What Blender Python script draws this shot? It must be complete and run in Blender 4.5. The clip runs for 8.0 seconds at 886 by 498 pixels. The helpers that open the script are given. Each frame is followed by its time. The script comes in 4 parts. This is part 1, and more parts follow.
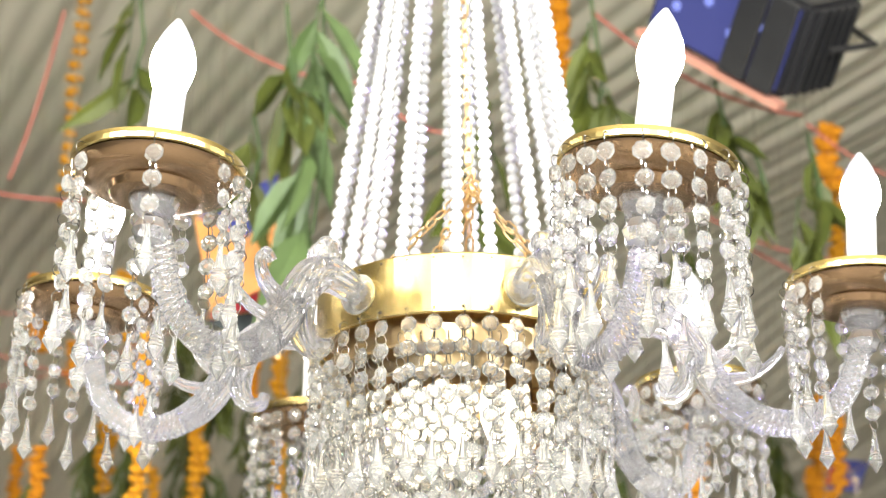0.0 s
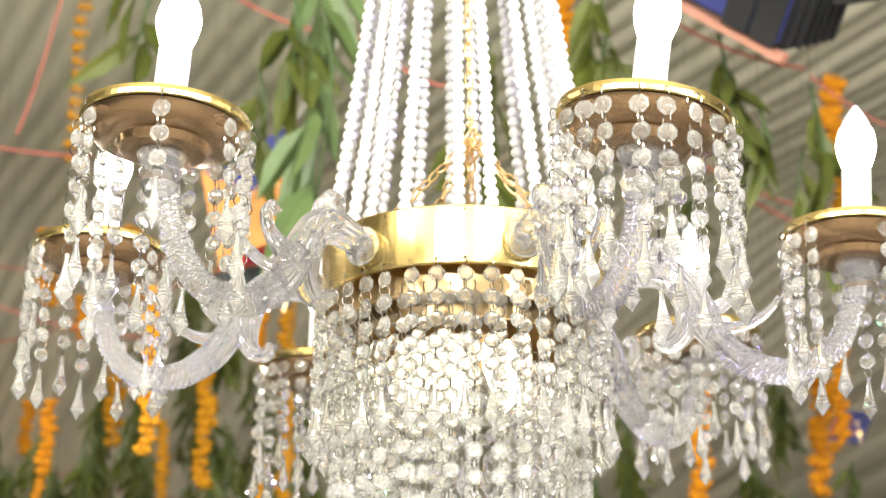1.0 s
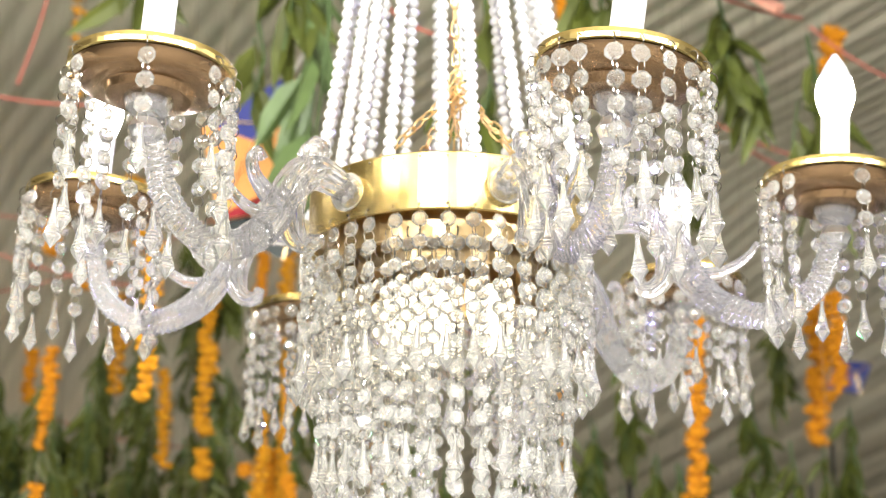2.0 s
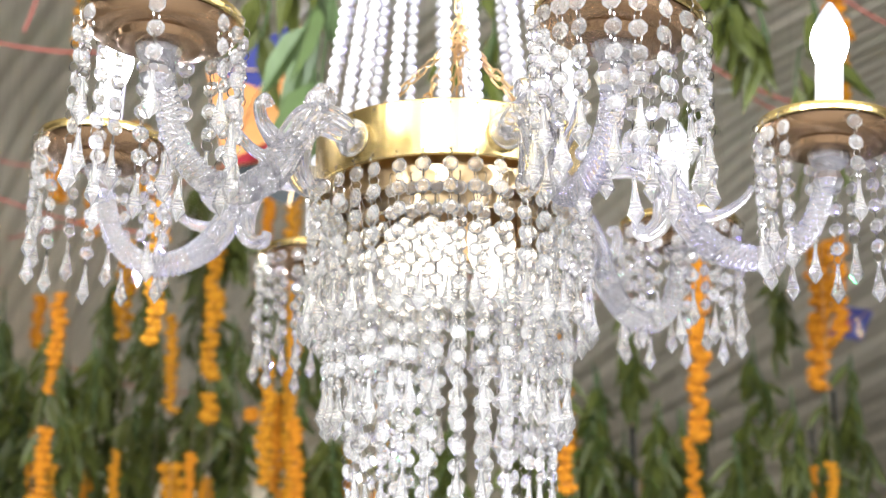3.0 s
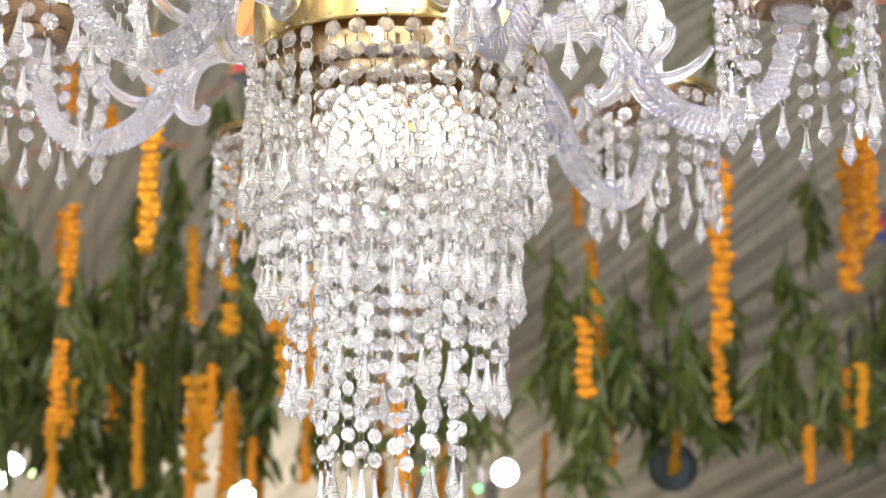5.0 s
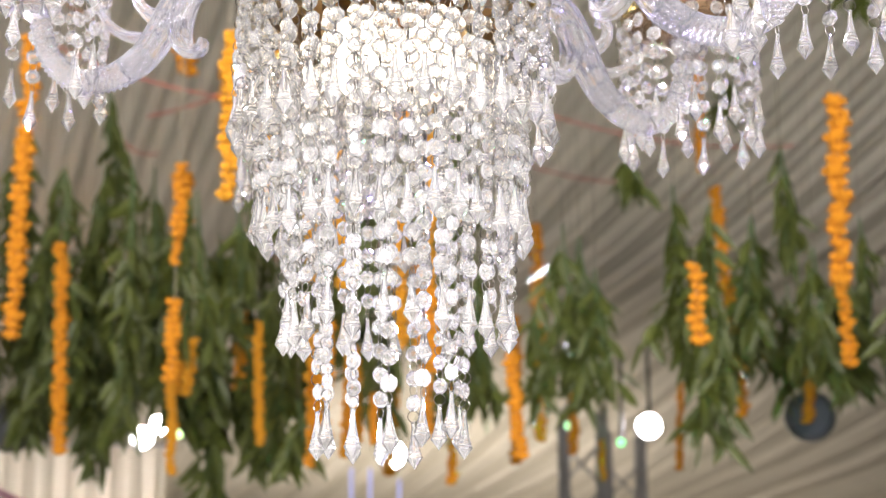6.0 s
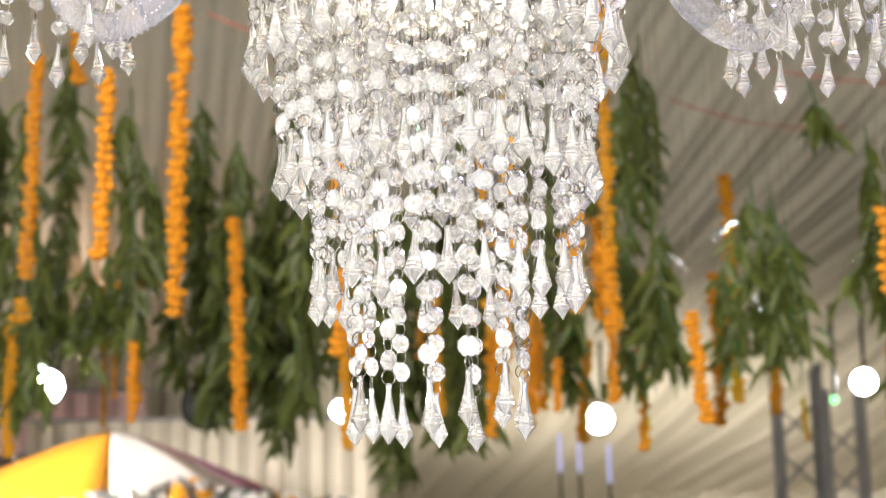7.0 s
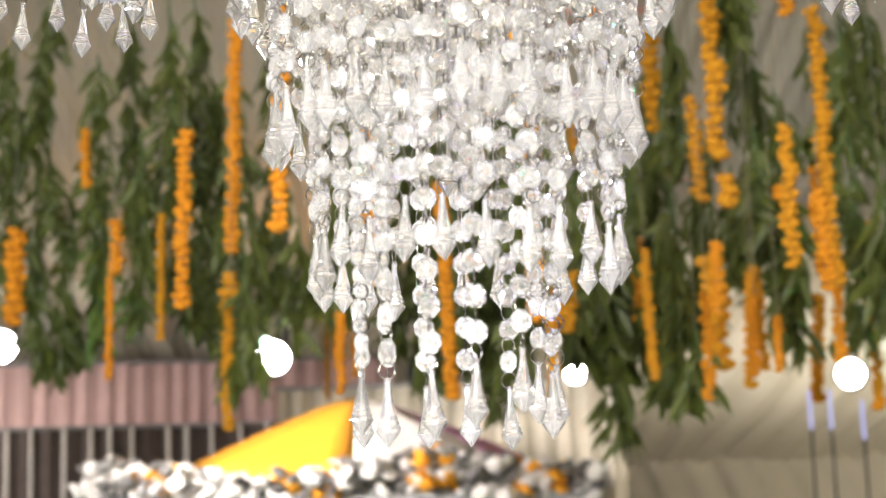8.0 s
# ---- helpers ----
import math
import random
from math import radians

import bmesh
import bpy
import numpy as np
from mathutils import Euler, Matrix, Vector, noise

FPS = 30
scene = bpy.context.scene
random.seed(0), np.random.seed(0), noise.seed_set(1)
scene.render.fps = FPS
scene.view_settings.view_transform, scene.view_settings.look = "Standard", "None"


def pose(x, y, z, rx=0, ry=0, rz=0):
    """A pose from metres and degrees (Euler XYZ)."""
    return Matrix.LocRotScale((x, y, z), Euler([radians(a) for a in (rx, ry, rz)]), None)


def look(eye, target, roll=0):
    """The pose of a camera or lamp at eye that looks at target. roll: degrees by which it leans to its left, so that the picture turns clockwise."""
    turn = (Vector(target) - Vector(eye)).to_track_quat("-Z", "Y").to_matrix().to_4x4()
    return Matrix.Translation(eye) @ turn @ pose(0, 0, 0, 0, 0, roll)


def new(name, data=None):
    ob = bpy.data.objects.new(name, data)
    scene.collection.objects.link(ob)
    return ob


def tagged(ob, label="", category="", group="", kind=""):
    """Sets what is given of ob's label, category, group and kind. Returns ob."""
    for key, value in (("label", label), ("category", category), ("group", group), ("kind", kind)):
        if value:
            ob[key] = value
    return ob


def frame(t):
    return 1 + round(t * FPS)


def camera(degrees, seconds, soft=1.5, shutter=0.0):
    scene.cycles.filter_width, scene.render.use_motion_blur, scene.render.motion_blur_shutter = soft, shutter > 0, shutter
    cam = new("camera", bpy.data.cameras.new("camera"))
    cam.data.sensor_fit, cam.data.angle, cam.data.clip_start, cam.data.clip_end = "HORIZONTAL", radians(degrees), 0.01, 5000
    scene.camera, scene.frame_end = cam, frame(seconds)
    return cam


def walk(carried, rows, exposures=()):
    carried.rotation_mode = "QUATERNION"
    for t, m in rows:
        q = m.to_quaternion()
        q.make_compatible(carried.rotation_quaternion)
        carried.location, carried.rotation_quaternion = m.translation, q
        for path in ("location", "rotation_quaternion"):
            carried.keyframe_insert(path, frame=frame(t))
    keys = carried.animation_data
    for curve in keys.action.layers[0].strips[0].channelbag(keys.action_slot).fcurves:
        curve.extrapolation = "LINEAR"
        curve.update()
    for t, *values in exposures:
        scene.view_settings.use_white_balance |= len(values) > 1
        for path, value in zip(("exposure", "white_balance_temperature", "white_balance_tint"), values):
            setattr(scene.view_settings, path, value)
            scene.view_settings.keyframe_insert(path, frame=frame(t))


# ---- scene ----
# ---- camera ----
cam = camera(29.9, 8.0, soft=1.0)
cam.data.dof.use_dof = True
cam.data.dof.focus_distance = 1.16
cam.data.dof.aperture_fstop = 10.5

PATH = [
    (0, (-0.01, -1.355, 1.599), (-0.019, 0.503, 2.341), 0.6),
    (0.5, (-0.011, -1.364, 1.594), (-0.025, 0.503, 2.311), 0.5),
    (1, (-0.006, -1.379, 1.588), (-0.023, 0.498, 2.278), 0.5),
    (1.5, (0.008, -1.387, 1.582), (-0.013, 0.499, 2.246), 0.6),
    (3, (0.015, -1.436, 1.56), (-0.014, 0.479, 2.135), 0.7),
    (3.5, (0.017, -1.443, 1.553), (-0.018, 0.479, 2.104), 0.7),
    (4, (0.027, -1.419, 1.547), (-0.017, 0.51, 2.075), 0.5),
    (4.5, (0.054, -1.384, 1.544), (-0.002, 0.55, 2.048), 0.4),
    (4.7, (0.072, -1.37, 1.544), (0.008, 0.567, 2.038), 0.4),
    (5.8, (0.202, -1.297, 1.522), (-0.034, 0.638, 1.97), -0.4),
    (6, (0.225, -1.272, 1.532), (-0.057, 0.66, 1.966), -0.2),
    (6.3, (0.247, -1.217, 1.54), (-0.106, 0.705, 1.966), -0.7),
    (6.6, (0.27, -1.159, 1.542), (-0.158, 0.751, 1.955), -0.9),
    (7, (0.305, -1.065, 1.559), (-0.233, 0.82, 1.955), -1.2),
    (7.5, (0.334, -0.957, 1.588), (-0.357, 0.882, 1.964), -1.3),
    (8, (0.396, -0.873, 1.592), (-0.436, 0.91, 1.947), -1.7),
]
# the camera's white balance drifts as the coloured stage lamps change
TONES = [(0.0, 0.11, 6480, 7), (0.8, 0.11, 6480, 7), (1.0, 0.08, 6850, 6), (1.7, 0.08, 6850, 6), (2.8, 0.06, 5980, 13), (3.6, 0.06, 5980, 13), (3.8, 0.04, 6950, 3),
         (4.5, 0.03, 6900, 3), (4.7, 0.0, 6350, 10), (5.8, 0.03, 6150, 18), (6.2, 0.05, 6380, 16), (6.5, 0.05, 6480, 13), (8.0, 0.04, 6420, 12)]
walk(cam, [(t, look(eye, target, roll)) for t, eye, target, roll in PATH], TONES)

# ---- world and large lights ----
world = bpy.data.worlds.new("night_marquee")
world.use_nodes = True
scene.world = world
bg = world.node_tree.nodes["Background"]
bg.inputs["Color"].default_value = (1.0, 0.93, 0.84, 1)
bg.inputs["Strength"].default_value = 0.35


def area_lamp(name, eye, target, size, power, color):
    data = bpy.data.lights.new(name, "AREA")
    data.size, data.energy, data.color = size, power, color
    ob = new(name, data)
    ob.matrix_world = look(eye, target)
    return ob


# floodlights of the marquee behind and beside the camera
for x, y, z, power, tone in ((-2.6, -3.0, 2.7, 235, (1.0, 0.97, 0.93)), (-0.9, -3.9, 3.0, 180, (1.0, 0.98, 0.95)), (1.1, -3.8, 2.9, 180, (1.0, 0.98, 0.95)), (2.8, -2.9, 2.6, 235, (0.97, 0.97, 1.0))):
    area_lamp("unseen_flood", (x, y, z), (0, 0, 1.95), 0.45, power, tone)
# unseen fill lamps, added to brighten ceiling, garlands, far cloth, pink drape and canopy
area_lamp("unseen_flood", (-6.5, 2.0, 1.2), (-1, 9, 4.0), 1.2, 55, (1.0, 0.95, 0.84))
area_lamp("unseen_flood", (7.0, 3.0, 1.2), (1, 10, 4.0), 1.2, 22, (1.0, 0.95, 0.84))
area_lamp("unseen_flood", (-2.2, 12.0, 0.7), (-2.4, 14.5, 3.0), 2.0, 105, (1.0, 0.92, 0.76))
area_lamp("unseen_flood", (-9.4, 8.0, 2.9), (-7.7, 11.2, 2.9), 0.8, 60, (1.0, 0.93, 0.84))
area_lamp("unseen_flood", (-6.4, 5.4, 3.3), (-4.6, 9.6, 2.3), 0.6, 58, (1.0, 0.95, 0.9)).data.spread = radians(50)
# the blue-violet stage light
data = bpy.data.lights.new("violet_beam", "SPOT")
data.energy, data.spot_size, data.spot_blend, data.shadow_soft_size, data.color = 240, radians(40), 0.6, 0.06, (0.36, 0.30, 1.0)
new("violet_beam", data).matrix_world = look((0.50, 1.43, 3.12), (0, 0, 2.05))
# small green lamps among the far garlands
for x, y, z in ((-3.26, 3.60, 2.33), (-0.00, 4.20, 2.14), (-0.19, 4.30, 2.18)):
    data = bpy.data.lights.new("green_lamp", "POINT")
    data.energy, data.shadow_soft_size, data.color = 3, 0.03, (0.12, 1.0, 0.30)
    new("green_lamp", data).location = (x, y, z)
# light thrown back at the chandelier by the flood lamps at the far end
for x, y, z in ((-1.78, 9.75, 2.62), (-2.96, 4.73, 2.37), (0.01, 8.30, 2.62)):
    data = bpy.data.lights.new("flood_beam", "SPOT")
    data.energy, data.spot_size, data.spot_blend, data.shadow_soft_size = 6000, radians(14), 0.5, 0.10
    data.color = (1.0, 0.98, 0.94)
    new("flood_beam", data).matrix_world = look((x, y, z), (0, 0, 1.95))


# ---- materials ----
def material(name, color, rough=0.5, metal=0.0, grain=0.0, scale=40.0, bump=0.0, transmission=0.0, tint=None, ior=1.5):
    """Principled surface with noise at two scales in colour and relief."""
    m = bpy.data.materials.new(name)
    m.use_nodes = True
    nt = m.node_tree
    b = nt.nodes["Principled BSDF"]
    b.inputs["Base Color"].default_value = (*color, 1)
    b.inputs["Roughness"].default_value = rough
    b.inputs["Metallic"].default_value = metal
    b.inputs["Transmission Weight"].default_value = transmission
    b.inputs["IOR"].default_value = ior
    if grain or bump:
        tc = nt.nodes.new("ShaderNodeTexCoord")
        n1 = nt.nodes.new("ShaderNodeTexNoise")
        n2 = nt.nodes.new("ShaderNodeTexNoise")
        n1.inputs["Scale"].default_value, n2.inputs["Scale"].default_value = scale, scale * 0.13
        n1.inputs["Detail"].default_value = 5
        add = nt.nodes.new("ShaderNodeMath")
        add.operation = "ADD"
        for n in (n1, n2):
            nt.links.new(tc.outputs["Object"], n.inputs["Vector"])
        nt.links.new(n1.outputs["Fac"], add.inputs[0])
        nt.links.new(n2.outputs["Fac"], add.inputs[1])
        half = nt.nodes.new("ShaderNodeMath")
        half.operation = "MULTIPLY"
        half.inputs[1].default_value = 0.5
        nt.links.new(add.outputs[0], half.inputs[0])
        if grain:
            ramp = nt.nodes.new("ShaderNodeValToRGB")
            other = tint or tuple(c * (1 - grain) for c in color)
            ramp.color_ramp.elements[0].position, ramp.color_ramp.elements[1].position = 0.32, 0.68
            ramp.color_ramp.elements[0].color = (*other, 1)
            ramp.color_ramp.elements[1].color = (*color, 1)
            nt.links.new(half.outputs[0], ramp.inputs["Fac"])
            nt.links.new(ramp.outputs["Color"], b.inputs["Base Color"])
        if bump:
            bp = nt.nodes.new("ShaderNodeBump")
            bp.inputs["Strength"].default_value = bump
            bp.inputs["Distance"].default_value = 0.002
            nt.links.new(half.outputs[0], bp.inputs["Height"])
            nt.links.new(bp.outputs["Normal"], b.inputs["Normal"])
    return m


def glowing(name, color, strength):
    m = bpy.data.materials.new(name)
    m.use_nodes = True
    b = m.node_tree.nodes["Principled BSDF"]
    b.inputs["Base Color"].default_value = (*[c * 0.12 for c in color], 1)
    b.inputs["Emission Color"].default_value = (*color, 1)
    b.inputs["Emission Strength"].default_value = strength
    return m


BRASS = material("polished_brass", (0.66, 0.50, 0.19), 0.27, 1.0, 0.28, 30, 0.30)
# darker, browner brass for the dish undersides and the inner sockets
BRASS_BROWN = material("brown_brass", (0.46, 0.30, 0.17), 0.24, 1.0, 0.3, 24, 0.08)
RING_BRASS = material("brass_ring", (0.70, 0.52, 0.28), 0.34, 1.0, 0.25, 24, 0.10)


def clear_plastic(name, color, rough, ior, see, milk):
    """Cut acrylic: refraction and gloss, part of the light straight through, a little milk."""
    m = bpy.data.materials.new(name)
    m.use_nodes = True
    nt = m.node_tree
    nt.nodes.remove(nt.nodes["Principled BSDF"])
    glass = nt.nodes.new("ShaderNodeBsdfGlass")
    glass.inputs["Color"].default_value = (*color, 1)
    glass.inputs["Roughness"].default_value = rough
    glass.inputs["IOR"].default_value = ior
    clear = nt.nodes.new("ShaderNodeBsdfTransparent")
    clear.inputs["Color"].default_value = (*color, 1)
    body = nt.nodes.new("ShaderNodeBsdfDiffuse")
    body.inputs["Color"].default_value = (*color, 1)
    glow = nt.nodes.new("ShaderNodeBsdfTranslucent")
    glow.inputs["Color"].default_value = (*color, 1)
    info = nt.nodes.new("ShaderNodeObjectInfo")
    vary = nt.nodes.new("ShaderNodeMapRange")
    vary.inputs["To Min"].default_value, vary.inputs["To Max"].default_value = milk * 0.6, milk * 1.4
    nt.links.new(info.outputs["Random"], vary.inputs["Value"])
    mixes = [nt.nodes.new("ShaderNodeMixShader") for _ in range(3)]
    mixes[0].inputs[0].default_value = see
    mixes[1].inputs[0].default_value = 0.5
    for a, b, mix in ((glass, clear, mixes[0]), (body, glow, mixes[1]), (mixes[0], mixes[1], mixes[2])):
        nt.links.new(a.outputs[0], mix.inputs[1])
        nt.links.new(b.outputs[0], mix.inputs[2])
    nt.links.new(vary.outputs["Result"], mixes[2].inputs[0])
    nt.links.new(mixes[2].outputs[0], nt.nodes["Material Output"].inputs["Surface"])
    return m


CRYSTAL = clear_plastic("acrylic_crystal", (0.985, 0.985, 0.975), 0.0, 1.52, 0.20, 0.122)
ARM_GLASS = clear_plastic("moulded_clear_glass", (0.97, 0.97, 0.985), 0.0, 1.5, 0.05, 0.085)
PEARL = material("frosted_bead", (0.48, 0.477, 0.47), 0.35, 0.0, 0.08, 90)
WIRE = material("nickel_wire", (0.30, 0.29, 0.27), 0.22, 1.0)
SLEEVE = material("white_candle_sleeve", (0.58, 0.575, 0.56), 0.4, 0, 0.04, 50, 0.03)
BULB = glowing("lit_bulb", (1.0, 0.97, 0.93), 30.0)
INNER_BULB = glowing("warm_lit_bulb", (1.0, 0.88, 0.66), 4.6)
BULB_TIP = glowing("bulb_tip_glass", (0.95, 0.95, 0.96), 0.72)
CHAIN_GOLD = material("gold_chain", (0.80, 0.58, 0.30), 0.3, 1.0)
MARIGOLD = material("marigold_petals", (0.56, 0.225, 0.001), 1.0, 0, 0.45, 60, 0.5, tint=(0.46, 0.155, 0.001))
MARIGOLD_YELLOW = material("yellow_marigold_petals", (0.58, 0.25, 0.002), 1.0, 0, 0.4, 60, 0.5)
LEAF = material("green_leaf", (0.088, 0.106, 0.012), 0.55, 0, 0.6, 14, 0.2, tint=(0.034, 0.046, 0.006))
LEAF_LIGHT = material("pale_green_leaf", (0.11, 0.17, 0.055), 0.5, 0, 0.5, 14, 0.2)
CLOTH = material("pleated_tent_cloth", (0.59, 0.54, 0.43), 0.85, 0, 0.12, 3, 0.2)
RED_CORD = material("red_cord", (0.40, 0.11, 0.08), 0.7)
JUTE = material("jute_string", (0.22, 0.19, 0.13), 0.9)
GREEN_CORD = material("green_string", (0.06, 0.10, 0.03), 0.8)


# ---- building helpers ----
def part(name, bm, mat, parent=None, label="", smooth=False, m=None):
    """Link a bmesh as one mesh object under a thing or a part."""
    me = bpy.data.meshes.new(name)
    bm.to_mesh(me)
    bm.free()
    for one in (mat if isinstance(mat, (list, tuple)) else [mat]):
        me.materials.append(one)
    if smooth:
        me.polygons.foreach_set("use_smooth", [True] * len(me.polygons))
    return share(name, me, parent, label, m)


def share(name, me, parent=None, label="", m=None):
    ob = new(name, me)
    if parent is not None:
        ob.parent = parent
    if m is not None:
        ob.matrix_basis = m
    if label:
        ob["label"] = label
    return ob


def mesh_of(name, bm, mat, smooth=False):
    me = bpy.data.meshes.new(name)
    bm.to_mesh(me)
    bm.free()
    for one in (mat if isinstance(mat, (list, tuple)) else [mat]):
        me.materials.append(one)
    if smooth:
        me.polygons.foreach_set("use_smooth", [True] * len(me.polygons))
    return me


def empty(name, label, category, group="", m=None):
    ob = new(name)
    if m is not None:
        ob.matrix_basis = m
    return tagged(ob, label, category, group)


def lathe(bm, profile, n=32, m=None, closed=False):
    """Spin (radius, height) rows round z."""
    rows = []
    for r, z in profile:
        if r < 1e-6:
            rows.append([bm.verts.new((0, 0, z))])
        else:
            rows.append([bm.verts.new((r * math.cos(2 * math.pi * k / n), r * math.sin(2 * math.pi * k / n), z)) for k in range(n)])
    pairs = list(zip(rows, rows[1:])) + ([(rows[-1], rows[0])] if closed else [])
    for a, b in pairs:
        for k in range(n):
            j = (k + 1) % n
            if len(a) == 1 and len(b) == 1:
                continue
            if len(a) == 1:
                bm.faces.new((a[0], b[j], b[k]))
            elif len(b) == 1:
                bm.faces.new((a[k], a[j], b[0]))
            else:
                bm.faces.new((a[k], a[j], b[j], b[k]))
    made = [v for row in rows for v in row]
    if m is not None:
        for v in made:
            v.co = m @ v.co
    return made


def smooth_path(points, steps):
    """A Catmull-Rom line through the points, each a tuple of floats."""
    pts = [np.array(p, float) for p in points]
    pts = [2 * pts[0] - pts[1]] + pts + [2 * pts[-1] - pts[-2]]
    out = []
    for i in range(1, len(pts) - 2):
        p0, p1, p2, p3 = pts[i - 1:i + 3]
        for s in range(steps):
            t = s / steps
            out.append(0.5 * (2 * p1 + (p2 - p0) * t + (2 * p0 - 5 * p1 + 4 * p2 - p3) * t * t + (3 * p1 - p0 - 3 * p2 + p3) * t ** 3))
    out.append(pts[-2])
    return out


def sweep(bm, path, sides=10, lobes=0, depth=0.0, twist=0.0, flat=1.0):
    """A tube along rows (x, y, z, radius); lobes flute it, twist (turns per metre) winds the flutes."""
    pts = [Vector(p[:3]) for p in path]
    rows, run = [], 0.0
    up = Vector((0.13, 0.98, 0.11))
    for i, p in enumerate(pts):
        d = (pts[min(i + 1, len(pts) - 1)] - pts[max(i - 1, 0)]).normalized()
        side = (up - d * up.dot(d)).normalized()
        up = side
        third = d.cross(side)
        if i:
            run += (p - pts[i - 1]).length
        ring = []
        for k in range(sides):
            a = 2 * math.pi * k / sides
            r = path[i][3] * (1 + depth * math.cos(lobes * a + 2 * math.pi * twist * run))
            ring.append(bm.verts.new(p + side * (r * flat * math.cos(a)) + third * (r * math.sin(a))))
        rows.append(ring)
    for a, b in zip(rows, rows[1:]):
        for k in range(sides):
            j = (k + 1) % sides
            bm.faces.new((a[k], a[j], b[j], b[k]))
    bm.faces.new(rows[0][::-1])
    bm.faces.new(rows[-1])


def torus(bm, radius, thick, m, n=12, k=4):
    rows = []
    for i in range(n):
        a = 2 * math.pi * i / n
        row = []
        for j in range(k):
            b = 2 * math.pi * j / k
            r = radius + thick * math.cos(b)
            row.append(bm.verts.new(m @ Vector((r * math.cos(a), thick * math.sin(b), r * math.sin(a)))))
        rows.append(row)
    for i in range(n):
        for j in range(k):
            bm.faces.new((rows[i][j], rows[(i + 1) % n][j], rows[(i + 1) % n][(j + 1) % k], rows[i][(j + 1) % k]))


def octagon(bm, r=0.0072, t=0.0038, m=None):
    """A cut octagon bead, standing in the xz plane."""
    start = len(bm.verts)
    girdle = [bm.verts.new((r * math.cos(a), 0, r * math.sin(a))) for a in [math.pi / 8 + k * math.pi / 4 for k in range(8)]]
    for s in (-1, 1):
        crown = [bm.verts.new((0.74 * r * math.cos(a), s * t * 0.62, 0.74 * r * math.sin(a))) for a in [k * math.pi / 4 for k in range(8)]]
        table = [bm.verts.new((0.40 * r * math.cos(a), s * t, 0.40 * r * math.sin(a))) for a in [math.pi / 8 + k * math.pi / 4 for k in range(8)]]
        for k in range(8):
            j = (k + 1) % 8
            fs = [(girdle[k], girdle[j], crown[j]), (girdle[k], crown[j], crown[k]), (crown[k], crown[j], table[k]), (crown[j], table[j], table[k])]
            for f in fs:
                bm.faces.new(f if s < 0 else f[::-1])
        bm.faces.new(table if s < 0 else table[::-1])
    bm.verts.ensure_lookup_table()
    if m is not None:
        for v in bm.verts[start:]:
            v.co = m @ v.co


DROP = [(0.0, 0.0), (0.0016, -0.0005), (0.0020, -0.0022), (0.0016, -0.0040), (0.0021, -0.0090), (0.0033, -0.0160), (0.0043, -0.0200), (0.0040, -0.0208),
        (0.0053, -0.0232), (0.0049, -0.0240), (0.0062, -0.0262), (0.0057, -0.0270), (0.0068, -0.0285), (0.0066, -0.0298), (0.0, -0.0385)]


def drop(bm, m, size=1.0):
    lathe(bm, [(r * size, z * size) for r, z in DROP], 10, m)


# ---- the chandelier ----
Z0 = 2.0377  # height of the band's lower edge
CRYSTAL_BEAD = mesh_of("crystal_bead", (lambda b: (octagon(b), b)[1])(bmesh.new()), CRYSTAL)
CRYSTAL_DROP = mesh_of("crystal_drop", (lambda b: (drop(b, Matrix()), b)[1])(bmesh.new()), CRYSTAL)
dice = random.Random(4)


bm = bmesh.new()
torus(bm, 0.0050, 0.00048, Matrix(), 14)
WIRE_RING = mesh_of("wire_ring", bm, WIRE)


def strand_plan(count, pitch):
    """The places of a strand's rings, beads and drop below its own origin."""
    rings, beads = [], []
    turn = dice.uniform(-0.4, 0.4)
    z = -0.0035
    for k in range(count):
        rings.append(Matrix.Translation((0, 0, z)) @ Matrix.Rotation(turn + math.pi / 2 + dice.uniform(-0.4, 0.4), 4, "Z"))
        z -= pitch / 2
        beads.append(Matrix.Translation((0, dice.uniform(-0.0012, 0.0012), z)) @ Matrix.Rotation(turn * 0.4 + dice.uniform(-0.22, 0.22), 4, "Z") @ Matrix.Rotation(dice.uniform(-0.12, 0.12), 4, "Y"))
        z -= pitch / 2
    rings.append(Matrix.Translation((0, 0, z - 0.001)) @ Matrix.Rotation(turn + 0.9, 4, "Z") @ Matrix.Scale(0.95, 4))
    end = Matrix.Translation((0, 0, z - 0.0045)) @ Matrix.Rotation(dice.uniform(0, 0.7), 4, "Z") @ Matrix.Rotation(dice.uniform(-0.05, 0.05), 4, "Y")
    return rings, beads, end


def hang_strand(name, plan, m):
    """A strand is its top hook ring, with the lower rings, beads and drop as its pieces."""
    rings, beads, end = plan
    hook = share(name, WIRE_RING, chandelier, "", m @ rings[0])
    back = rings[0].inverted()
    for q in rings[1:]:
        share("wire_ring", WIRE_RING, hook, "", back @ q)
    for q in beads:
        share("crystal_bead", CRYSTAL_BEAD, hook, "", back @ q)
    share("crystal_drop", CRYSTAL_DROP, hook, "", back @ end)


chandelier = empty("chandelier", "gilt brass chandelier with clear crystal strands and six lit candle bulbs", "chandelier", m=pose(0, 0, Z0))

